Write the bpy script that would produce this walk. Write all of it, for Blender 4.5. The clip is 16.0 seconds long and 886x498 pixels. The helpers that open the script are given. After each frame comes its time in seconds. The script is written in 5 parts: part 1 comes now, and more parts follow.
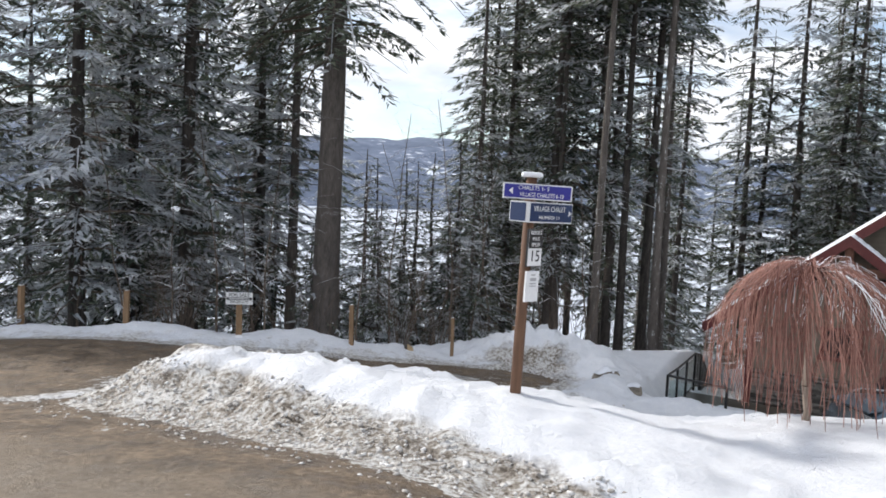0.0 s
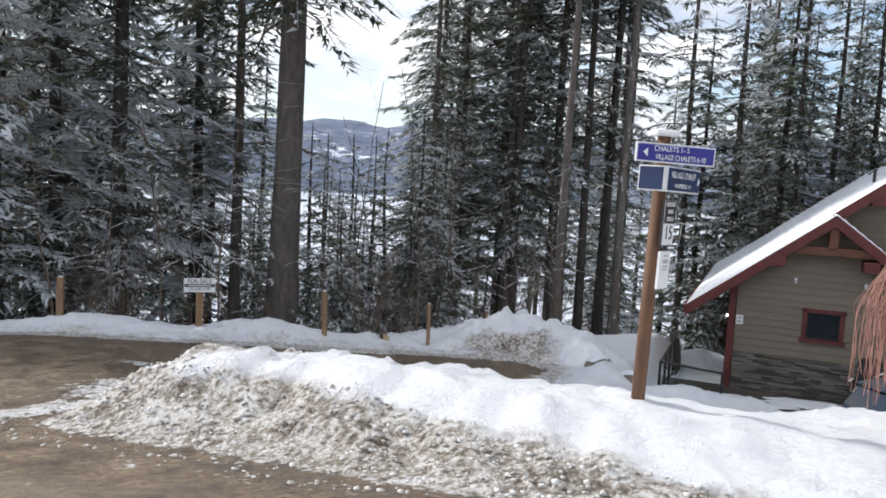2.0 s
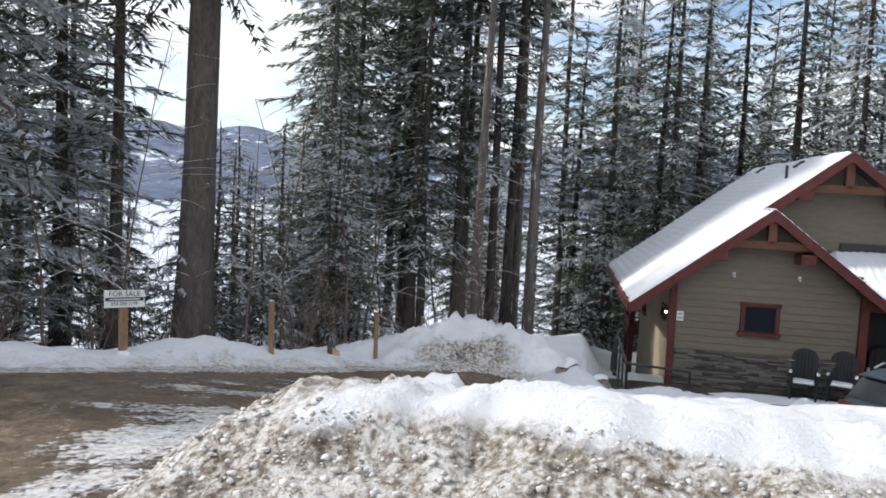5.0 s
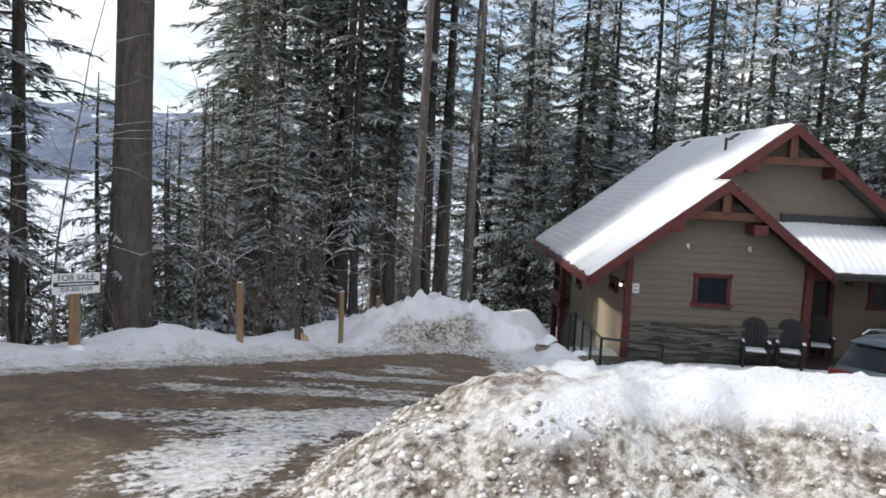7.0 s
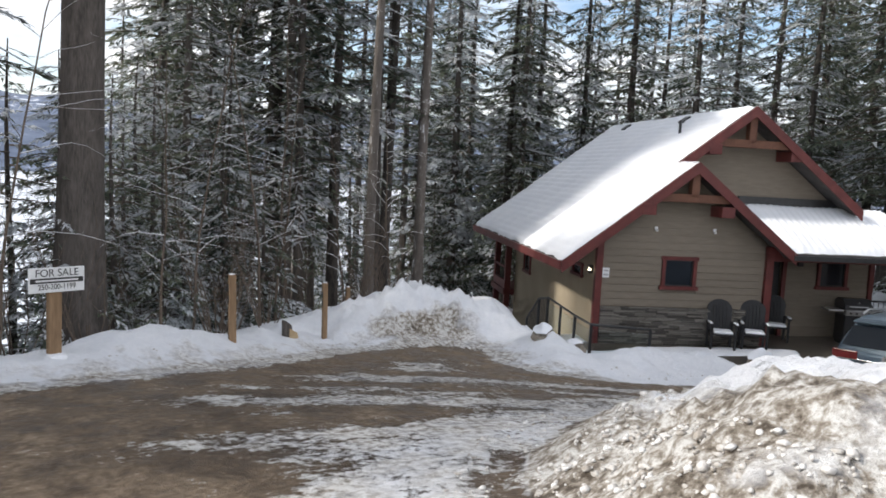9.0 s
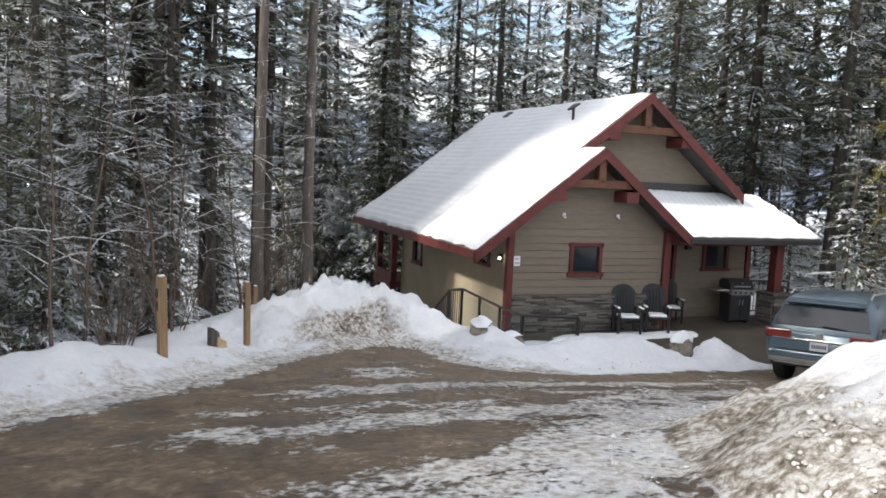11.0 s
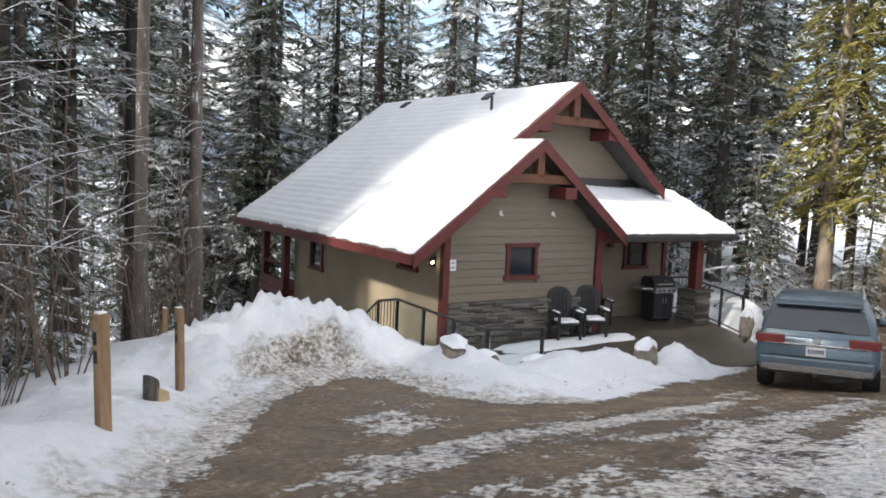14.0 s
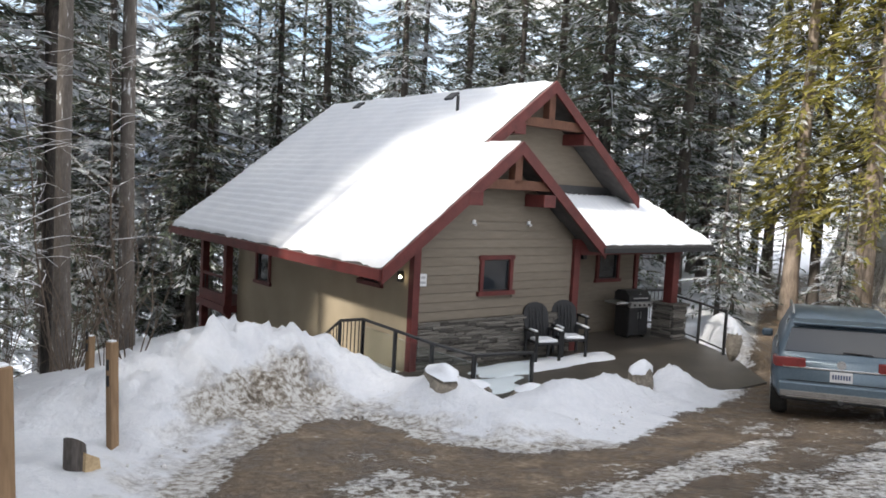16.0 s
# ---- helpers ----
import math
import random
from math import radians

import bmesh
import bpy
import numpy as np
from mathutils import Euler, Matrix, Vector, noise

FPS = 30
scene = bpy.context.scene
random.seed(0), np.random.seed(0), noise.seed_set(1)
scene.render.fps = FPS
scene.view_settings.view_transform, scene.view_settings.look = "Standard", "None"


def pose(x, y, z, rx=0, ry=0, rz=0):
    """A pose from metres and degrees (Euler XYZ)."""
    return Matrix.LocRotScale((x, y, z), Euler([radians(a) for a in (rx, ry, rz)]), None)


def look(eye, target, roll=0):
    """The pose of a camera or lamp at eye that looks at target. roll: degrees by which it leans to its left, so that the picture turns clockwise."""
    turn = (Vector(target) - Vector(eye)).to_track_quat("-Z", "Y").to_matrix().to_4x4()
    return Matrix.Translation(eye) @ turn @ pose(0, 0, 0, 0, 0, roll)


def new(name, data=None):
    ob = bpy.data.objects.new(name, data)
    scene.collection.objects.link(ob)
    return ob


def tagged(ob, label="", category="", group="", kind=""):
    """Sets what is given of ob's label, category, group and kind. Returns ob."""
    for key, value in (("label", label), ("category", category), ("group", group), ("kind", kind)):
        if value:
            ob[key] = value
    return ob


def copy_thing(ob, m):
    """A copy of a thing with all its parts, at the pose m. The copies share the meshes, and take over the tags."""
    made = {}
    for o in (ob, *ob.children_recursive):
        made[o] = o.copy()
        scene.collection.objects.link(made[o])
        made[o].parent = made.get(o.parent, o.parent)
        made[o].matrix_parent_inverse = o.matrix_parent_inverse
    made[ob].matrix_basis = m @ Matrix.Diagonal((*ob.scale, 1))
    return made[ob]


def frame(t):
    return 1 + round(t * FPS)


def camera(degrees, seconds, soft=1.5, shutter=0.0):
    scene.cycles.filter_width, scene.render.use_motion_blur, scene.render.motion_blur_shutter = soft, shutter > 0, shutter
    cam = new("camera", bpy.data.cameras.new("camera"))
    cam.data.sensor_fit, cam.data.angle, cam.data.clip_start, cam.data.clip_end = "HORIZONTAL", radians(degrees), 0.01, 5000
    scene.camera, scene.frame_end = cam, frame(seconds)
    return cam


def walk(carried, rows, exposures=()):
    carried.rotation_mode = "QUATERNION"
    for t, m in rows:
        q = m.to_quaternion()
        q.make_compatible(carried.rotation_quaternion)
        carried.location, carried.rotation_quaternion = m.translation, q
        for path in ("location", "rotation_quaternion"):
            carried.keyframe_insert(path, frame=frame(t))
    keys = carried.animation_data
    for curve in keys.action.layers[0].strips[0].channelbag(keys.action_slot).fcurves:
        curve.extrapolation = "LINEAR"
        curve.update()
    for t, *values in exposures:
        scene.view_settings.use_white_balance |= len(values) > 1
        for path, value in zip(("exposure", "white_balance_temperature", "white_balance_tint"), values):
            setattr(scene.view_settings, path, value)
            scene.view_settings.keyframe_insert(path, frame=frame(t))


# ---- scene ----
cam = camera(60.7, 16.0, soft=1.7)
METRES, EYE, TILT, LEAN, TURN = 17.0, 1.6, 0.0, 0.0, 0.0
ROWS = [
    (0.0, 0.0, 0.0, 0.0, 0.19, -4.31, -2.48),
    (0.5, -0.0238, 0.0237, -0.0029, -1.98, -4.89, -2.71),
    (1.0, -0.048, 0.0445, -0.0068, -3.79, -5.48, -2.88),
    (1.5, -0.0717, 0.0677, -0.0105, -5.39, -5.67, -2.99),
    (2.0, -0.0962, 0.0929, -0.0147, -6.93, -5.27, -2.97),
    (2.5, -0.1192, 0.1155, -0.0174, -8.51, -4.52, -3.0),
    (3.0, -0.1435, 0.1354, -0.0205, -10.42, -3.86, -3.1),
    (3.5, -0.167, 0.158, -0.0247, -12.63, -3.57, -3.19),
    (4.0, -0.1901, 0.183, -0.0297, -15.14, -3.65, -3.22),
    (6.5, -0.291, 0.3133, -0.052, -27.78, -5.01, -2.73),
    (7.0, -0.3078, 0.3397, -0.0552, -29.82, -5.31, -2.95),
    (7.5, -0.3244, 0.3669, -0.0588, -31.68, -5.57, -3.21),
    (8.0, -0.3409, 0.3945, -0.063, -33.53, -5.76, -3.31),
    (8.5, -0.3552, 0.4227, -0.0658, -35.69, -5.87, -3.28),
    (9.0, -0.3678, 0.4512, -0.0682, -38.31, -5.85, -3.0),
    (9.5, -0.3811, 0.4804, -0.0721, -41.43, -5.7, -2.72),
    (10.0, -0.3941, 0.5084, -0.0753, -44.83, -5.59, -2.61),
    (12.5, -0.3961, 0.6617, -0.0883, -58.09, -6.25, -3.01),
    (13.0, -0.3859, 0.6892, -0.0888, -60.03, -6.2, -2.88),
    (13.5, -0.3747, 0.7151, -0.09, -61.72, -5.93, -2.75),
    (14.0, -0.3587, 0.7379, -0.0905, -63.2, -5.45, -2.64),
    (14.5, -0.344, 0.7585, -0.0925, -64.59, -5.02, -2.77),
    (15.0, -0.3255, 0.7791, -0.0931, -65.92, -4.74, -2.94),
    (15.5, -0.3064, 0.798, -0.0951, -67.08, -4.58, -3.09),
    (16.0, -0.2889, 0.8161, -0.0971, -68.13, -4.52, -3.05),
]
walk(cam, [(t, pose(0, 0, EYE, TILT, LEAN, TURN) @ pose(METRES * x, METRES * y, METRES * z, 90 + pitch, roll, yaw)) for t, x, y, z, yaw, pitch, roll in ROWS],
     exposures=((0.0, 0.6, 6500, 10), (4.0, 0.66, 6500, 10), (8.0, 0.72, 6600, 10), (10.0, 0.98, 6800, 10), (12.5, 1.25, 6900, 10), (16.0, 1.22, 6850, 10)))

# ---- world and sun ----
SUN_AZ = Vector((-0.872, 0.49, 0.0))
SUN_EL = radians(37)
world = bpy.data.worlds.new("world")
scene.world = world
world.use_nodes = True
wt = world.node_tree
for n in list(wt.nodes):
    wt.nodes.remove(n)


def wnode(kind, **kw):
    n = wt.nodes.new(kind)
    for k, v in kw.items():
        n.inputs[k].default_value = v
    return n


sky = wt.nodes.new("ShaderNodeTexSky")
sky.sky_type = "NISHITA"
sky.sun_disc = False
sky.sun_elevation = SUN_EL
sky.sun_rotation = math.atan2(SUN_AZ.x, SUN_AZ.y)
sky.altitude = 600
coord = wt.nodes.new("ShaderNodeTexCoord")
stretch = wt.nodes.new("ShaderNodeMapping")
stretch.inputs["Scale"].default_value = (1.0, 1.0, 3.6)
cloud_noise = wnode("ShaderNodeTexNoise", Scale=2.6, Detail=7.0, Roughness=0.55)
ramp = wt.nodes.new("ShaderNodeValToRGB")
ramp.color_ramp.elements[0].position, ramp.color_ramp.elements[1].position = 0.36, 0.52
cloud_shade = wnode("ShaderNodeTexNoise", Scale=5.0, Detail=5.0)
cloud_col = wt.nodes.new("ShaderNodeValToRGB")
cloud_col.color_ramp.elements[0].position, cloud_col.color_ramp.elements[1].position = 0.35, 0.62
cloud_col.color_ramp.elements[0].color = (4.3, 4.7, 5.4, 1)
cloud_col.color_ramp.elements[1].color = (7.2, 7.3, 7.6, 1)
mixsky = wt.nodes.new("ShaderNodeMix")
mixsky.data_type = "RGBA"
back = wnode("ShaderNodeBackground", Strength=0.12)
out = wt.nodes.new("ShaderNodeOutputWorld")
wt.links.new(coord.outputs["Generated"], stretch.inputs["Vector"])
wt.links.new(stretch.outputs["Vector"], cloud_noise.inputs["Vector"])
wt.links.new(stretch.outputs["Vector"], cloud_shade.inputs["Vector"])
wt.links.new(cloud_noise.outputs["Fac"], ramp.inputs["Fac"])
wt.links.new(cloud_shade.outputs["Fac"], cloud_col.inputs["Fac"])
wt.links.new(ramp.outputs["Color"], mixsky.inputs["Factor"])
wt.links.new(sky.outputs["Color"], mixsky.inputs["A"])
wt.links.new(cloud_col.outputs["Color"], mixsky.inputs["B"])
wt.links.new(mixsky.outputs["Result"], back.inputs["Color"])
wt.links.new(back.outputs["Background"], out.inputs["Surface"])

sun = new("sun", bpy.data.lights.new("sun", "SUN"))
sun.data.energy, sun.data.angle, sun.data.color = 2.8, radians(4.0), (1.0, 0.965, 0.91)
sun.matrix_world = look((0, 0, 60), Vector((0, 0, 60)) - SUN_AZ * math.cos(SUN_EL) - Vector((0, 0, math.sin(SUN_EL))))

# ---- materials ----


def material(name, low, high, rough=0.7, scale=6.0, fine=60.0, bump=0.2, metal=0.0, stretch=(1, 1, 1), spec=0.4, vary=0.0, island=0.0, world_space=False):
    """A two-scale noise material between two base colours, with relief."""
    m = bpy.data.materials.new(name)
    m.use_nodes = True
    t = m.node_tree
    p = t.nodes["Principled BSDF"]
    p.inputs["Roughness"].default_value, p.inputs["Metallic"].default_value = rough, metal
    p.inputs["Specular IOR Level"].default_value = spec
    src = t.nodes.new("ShaderNodeNewGeometry" if world_space else "ShaderNodeTexCoord")
    mp = t.nodes.new("ShaderNodeMapping")
    mp.inputs["Scale"].default_value = stretch
    t.links.new(src.outputs["Position" if world_space else "Object"], mp.inputs["Vector"])
    big, small = t.nodes.new("ShaderNodeTexNoise"), t.nodes.new("ShaderNodeTexNoise")
    big.inputs["Scale"].default_value, small.inputs["Scale"].default_value = scale, fine
    for n in (big, small):
        n.inputs["Detail"].default_value = 5
        t.links.new(mp.outputs["Vector"], n.inputs["Vector"])
    add = t.nodes.new("ShaderNodeMath")
    add.operation = "MULTIPLY_ADD"
    add.inputs[1].default_value = 0.55
    half = t.nodes.new("ShaderNodeMath")
    half.operation = "MULTIPLY"
    half.inputs[1].default_value = 0.45
    t.links.new(small.outputs["Fac"], half.inputs[0])
    t.links.new(big.outputs["Fac"], add.inputs[0])
    t.links.new(half.outputs[0], add.inputs[2])
    fac = add.outputs[0]
    for amount, kind, socket in ((vary, "ShaderNodeObjectInfo", "Random"), (island, "ShaderNodeNewGeometry", "Random Per Island")):
        if amount:
            inf, ma = t.nodes.new(kind), t.nodes.new("ShaderNodeMath")
            ma.operation = "MULTIPLY_ADD"
            ma.inputs[1].default_value = amount
            off = t.nodes.new("ShaderNodeMath")
            off.operation = "SUBTRACT"
            off.inputs[1].default_value = amount / 2
            t.links.new(inf.outputs[socket], ma.inputs[0])
            t.links.new(fac, off.inputs[0])
            t.links.new(off.outputs[0], ma.inputs[2])
            fac = ma.outputs[0]
    r = t.nodes.new("ShaderNodeValToRGB")
    r.color_ramp.elements[0].position, r.color_ramp.elements[1].position = 0.32, 0.68
    r.color_ramp.elements[0].color, r.color_ramp.elements[1].color = (*low, 1), (*high, 1)
    t.links.new(fac, r.inputs["Fac"])
    t.links.new(r.outputs["Color"], p.inputs["Base Color"])
    if bump:
        b = t.nodes.new("ShaderNodeBump")
        b.inputs["Strength"].default_value, b.inputs["Distance"].default_value = bump, 0.02
        t.links.new(add.outputs[0], b.inputs["Height"])
        t.links.new(b.outputs["Normal"], p.inputs["Normal"])
    return m


SNOW = material("snow", (0.68, 0.70, 0.74), (0.79, 0.80, 0.83), 0.65, 1.5, 30, 0.5, spec=0.3)
ICE_RUBBLE = material("dirty_snow_lumps", (0.30, 0.27, 0.235), (0.70, 0.69, 0.68), 0.8, 9.0, 40, 1.0, island=0.25, world_space=True)
BARK = material("bark", (0.03, 0.026, 0.023), (0.125, 0.108, 0.097), 0.9, 9, 40, 1.0, stretch=(1, 1, 0.2), vary=0.3)
bark_ramp = next(n for n in BARK.node_tree.nodes if n.type == "VALTORGB").color_ramp
bark_ramp.elements.new(0.735).color = (0.17, 0.155, 0.145, 1)
bark_ramp.elements.new(0.76).color = (0.60, 0.61, 0.63, 1)
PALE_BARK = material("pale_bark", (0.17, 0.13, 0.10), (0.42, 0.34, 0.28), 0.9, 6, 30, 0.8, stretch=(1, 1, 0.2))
# Needle tones are lifted and greyed to hold the haze over the trees.
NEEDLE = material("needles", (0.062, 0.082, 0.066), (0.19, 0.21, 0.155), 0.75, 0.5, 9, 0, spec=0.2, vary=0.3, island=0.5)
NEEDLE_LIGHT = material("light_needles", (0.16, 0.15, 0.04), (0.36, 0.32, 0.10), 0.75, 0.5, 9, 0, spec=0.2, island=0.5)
FROST = material("frosted_needles", (0.42, 0.45, 0.48), (0.78, 0.80, 0.83), 0.7, 2.0, 20, 0, spec=0.2, island=0.5)


def let_light_through(m, share):
    """Thin sprays pass part of the light that falls on their far side."""
    t = m.node_tree
    p, o = t.nodes["Principled BSDF"], t.nodes["Material Output"]
    tr, mx = t.nodes.new("ShaderNodeBsdfTranslucent"), t.nodes.new("ShaderNodeMixShader")
    mx.inputs[0].default_value = share
    t.links.new(p.inputs["Base Color"].links[0].from_socket, tr.inputs["Color"])
    t.links.new(p.outputs[0], mx.inputs[1])
    t.links.new(tr.outputs[0], mx.inputs[2])
    t.links.new(mx.outputs[0], o.inputs["Surface"])


for leafy in (NEEDLE, NEEDLE_LIGHT, FROST):
    let_light_through(leafy, 0.4)
TWIG = material("twigs", (0.06, 0.045, 0.035), (0.17, 0.13, 0.10), 0.85, 5, 30, 0)
RED_TWIG = material("red_twigs", (0.15, 0.065, 0.05), (0.33, 0.17, 0.135), 0.7, 4, 30, 0, island=0.6)
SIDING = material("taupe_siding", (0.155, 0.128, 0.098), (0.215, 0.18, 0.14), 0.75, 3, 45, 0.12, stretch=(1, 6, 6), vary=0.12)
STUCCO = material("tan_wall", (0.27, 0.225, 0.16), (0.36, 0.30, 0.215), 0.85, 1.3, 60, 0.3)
RED = material("barn_red_paint", (0.075, 0.016, 0.015), (0.15, 0.034, 0.03), 0.55, 4, 50, 0.25)
TIMBER = material("stained_timber", (0.085, 0.035, 0.022), (0.17, 0.075, 0.045), 0.7, 4, 40, 0.3, stretch=(1, 1, 0.3))
STONE = material("ledge_stone", (0.075, 0.068, 0.060), (0.235, 0.215, 0.19), 0.85, 9, 50, 0.8, vary=0.5)
MORTAR = material("mortar", (0.05, 0.048, 0.045), (0.09, 0.085, 0.08), 0.95, 5, 40, 0.4)
ROOFING = material("dark_roofing", (0.045, 0.042, 0.042), (0.10, 0.095, 0.09), 0.85, 5, 50, 0.4)
BLACK = material("black_metal", (0.012, 0.012, 0.013), (0.03, 0.03, 0.032), 0.42, 8, 60, 0.1, spec=0.5)
BLACK_RESIN = material("black_resin", (0.010, 0.010, 0.011), (0.024, 0.024, 0.026), 0.55, 8, 60, 0.1)
POST_WOOD = material("weathered_post", (0.15, 0.092, 0.05), (0.33, 0.215, 0.125), 0.8, 4, 30, 0.5, stretch=(1, 1, 0.15))
POLE_WOOD = material("stained_pole", (0.085, 0.043, 0.026), (0.18, 0.098, 0.058), 0.75, 3, 25, 0.4, stretch=(1, 1, 0.12))
CUT_WOOD = material("cut_wood", (0.32, 0.22, 0.12), (0.55, 0.42, 0.26), 0.8, 5, 40, 0.3)
CONCRETE = material("wet_concrete", (0.04, 0.034, 0.028), (0.105, 0.09, 0.075), 0.38, 1.4, 30, 0.25)
ROCK = material("landscape_rock", (0.10, 0.09, 0.075), (0.36, 0.31, 0.25), 0.85, 3, 20, 0.9)
BLUE = material("blue_sign_paint", (0.022, 0.022, 0.20), (0.035, 0.035, 0.27), 0.45, 3, 40, 0.05)
NAVY = material("navy_sign_paint", (0.012, 0.025, 0.075), (0.02, 0.04, 0.11), 0.45, 3, 40, 0.05)
WHITE = material("white_paint", (0.68, 0.69, 0.70), (0.80, 0.80, 0.80), 0.5, 3, 40, 0.05)
GREY_TEXT = material("grey_print", (0.35, 0.35, 0.36), (0.45, 0.45, 0.46), 0.6, 3, 40, 0)
CAR_PAINT = material("blue_grey_car_paint", (0.058, 0.088, 0.115), (0.10, 0.135, 0.165), 0.3, 2, 40, 0.02, metal=0.35, spec=0.6)
CAR_DIRT = material("road_grime", (0.09, 0.085, 0.08), (0.20, 0.19, 0.18), 0.7, 4, 40, 0.1)
CHROME = material("chrome", (0.55, 0.56, 0.57), (0.66, 0.67, 0.68), 0.18, 4, 40, 0, metal=1.0)
STEEL = material("brushed_steel", (0.35, 0.35, 0.35), (0.52, 0.52, 0.52), 0.35, 5, 60, 0.05, metal=0.9)
TYRE = material("rubber", (0.012, 0.012, 0.012), (0.03, 0.03, 0.03), 0.85, 8, 50, 0.3)
LAMP_RED = material("red_lens", (0.10, 0.012, 0.012), (0.17, 0.022, 0.02), 0.2, 6, 50, 0.05, spec=0.6)
# Distance haze is mixed into the blue base colours of these slopes.
FOREST_FAR = material("hazed_forest_slope", (0.050, 0.070, 0.115), (0.125, 0.155, 0.22), 0.95, 0.006, 0.04, 0, stretch=(1, 1, 2))
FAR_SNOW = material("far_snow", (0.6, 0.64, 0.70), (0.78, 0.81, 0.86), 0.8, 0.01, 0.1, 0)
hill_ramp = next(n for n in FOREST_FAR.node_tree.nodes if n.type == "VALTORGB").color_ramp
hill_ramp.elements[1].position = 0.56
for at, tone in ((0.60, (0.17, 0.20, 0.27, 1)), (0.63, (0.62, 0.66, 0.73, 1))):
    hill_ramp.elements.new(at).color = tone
LAKE = material("frozen_lake", (0.44, 0.48, 0.55), (0.62, 0.65, 0.71), 0.6, 0.004, 0.05, 0)

GLASS = bpy.data.materials.new("dark_window_glass")
GLASS.use_nodes = True
gp = GLASS.node_tree.nodes["Principled BSDF"]
gp.inputs["Base Color"].default_value = (0.02, 0.024, 0.03, 1)
gp.inputs["Roughness"].default_value = 0.06
gp.inputs["Specular IOR Level"].default_value = 0.7
CLEAR = bpy.data.materials.new("rail_glass")
CLEAR.use_nodes = True
cp = CLEAR.node_tree.nodes["Principled BSDF"]
cp.inputs["Base Color"].default_value = (0.85, 0.92, 0.92, 1)
cp.inputs["Roughness"].default_value = 0.03
cp.inputs["Transmission Weight"].default_value = 1.0
cp.inputs["IOR"].default_value = 1.1
GLOW = bpy.data.materials.new("lamp_bulb")
GLOW.use_nodes = True
lp = GLOW.node_tree.nodes["Principled BSDF"]
lp.inputs["Emission Color"].default_value = (1.0, 0.85, 0.6, 1)
lp.inputs["Emission Strength"].default_value = 6.0


def ground_material():
    m = bpy.data.materials.new("mud_and_snow")
    m.use_nodes = True
    t = m.node_tree
    L = t.links.new
    p = t.nodes["Principled BSDF"]
    geo = t.nodes.new("ShaderNodeNewGeometry")

    def tex(scale, detail=6, rough=0.6):
        n = t.nodes.new("ShaderNodeTexNoise")
        n.inputs["Scale"].default_value, n.inputs["Detail"].default_value, n.inputs["Roughness"].default_value = scale, detail, rough
        L(geo.outputs["Position"], n.inputs["Vector"])
        return n.outputs["Fac"]

    def math_(op, a, b, c=None):
        n = t.nodes.new("ShaderNodeMath")
        n.operation = op
        for i, v in enumerate((a, b, c)):
            if v is None:
                continue
            if isinstance(v, (int, float)):
                n.inputs[i].default_value = v
            else:
                L(v, n.inputs[i])
        return n.outputs[0]

    def ramp_(fac, stops):
        r = t.nodes.new("ShaderNodeValToRGB")
        e = r.color_ramp.elements
        while len(e) < len(stops):
            e.new(0.5)
        for el, (pos, col) in zip(e, stops):
            el.position, el.color = pos, (*col, 1)
        L(fac, r.inputs["Fac"])
        return r.outputs["Color"]

    def mix_(fac, a, b):
        n = t.nodes.new("ShaderNodeMix")
        n.data_type = "RGBA"
        L(fac, n.inputs["Factor"])
        L(a, n.inputs["A"])
        L(b, n.inputs["B"])
        return n.outputs["Result"]

    def attr(name):
        n = t.nodes.new("ShaderNodeAttribute")
        n.attribute_name = name
        return n.outputs["Fac"]

    big, mid, fine, grit = tex(0.55), tex(2.4), tex(14, 8, 0.7), tex(90, 4)
    mud = ramp_(math_("MULTIPLY_ADD", mid, 0.5, math_("MULTIPLY", fine, 0.5)), [(0.38, (0.055, 0.037, 0.024)), (0.5, (0.14, 0.101, 0.067)), (0.62, (0.29, 0.222, 0.157))])
    sand = ramp_(math_("MULTIPLY_ADD", fine, 0.6, math_("MULTIPLY", grit, 0.4)), [(0.3, (0.14, 0.108, 0.080)), (0.7, (0.28, 0.228, 0.172))])
    base = mix_(ramp_(math_("ADD", attr("sandy"), math_("MULTIPLY_ADD", big, 0.8, -0.4)), [(0.35, (0, 0, 0)), (0.75, (1, 1, 1))]), mud, sand)
    clean = ramp_(math_("MULTIPLY_ADD", mid, 0.5, math_("MULTIPLY", fine, 0.5)), [(0.3, (0.66, 0.68, 0.72)), (0.6, (0.79, 0.80, 0.83))])
    soiled = ramp_(math_("MULTIPLY_ADD", fine, 0.65, math_("MULTIPLY", mid, 0.35)), [(0.40, (0.07, 0.053, 0.038)), (0.48, (0.27, 0.235, 0.195)), (0.57, (0.64, 0.63, 0.61))])
    dirty = math_("ADD", attr("dirty"), math_("MULTIPLY_ADD", mid, 1.0, -0.5))
    snow = mix_(ramp_(dirty, [(0.3, (0, 0, 0)), (0.6, (1, 1, 1))]), clean, soiled)
    edge = math_("ADD", attr("snow"), math_("ADD", math_("MULTIPLY_ADD", fine, 1.5, -0.75), math_("MULTIPLY_ADD", mid, 1.7, -0.85)))
    mask = ramp_(edge, [(0.42, (0, 0, 0)), (0.60, (1, 1, 1))])
    L(mix_(mask, base, snow), p.inputs["Base Color"])
    wet = ramp_(mid, [(0.4, (0.38, 0.38, 0.38)), (0.62, (0.85, 0.85, 0.85))])
    flat = t.nodes.new("ShaderNodeRGB")
    flat.outputs[0].default_value = (0.62, 0.62, 0.62, 1)
    L(mix_(mask, wet, flat.outputs[0]), p.inputs["Roughness"])
    p.inputs["Specular IOR Level"].default_value = 0.35
    b = t.nodes.new("ShaderNodeBump")
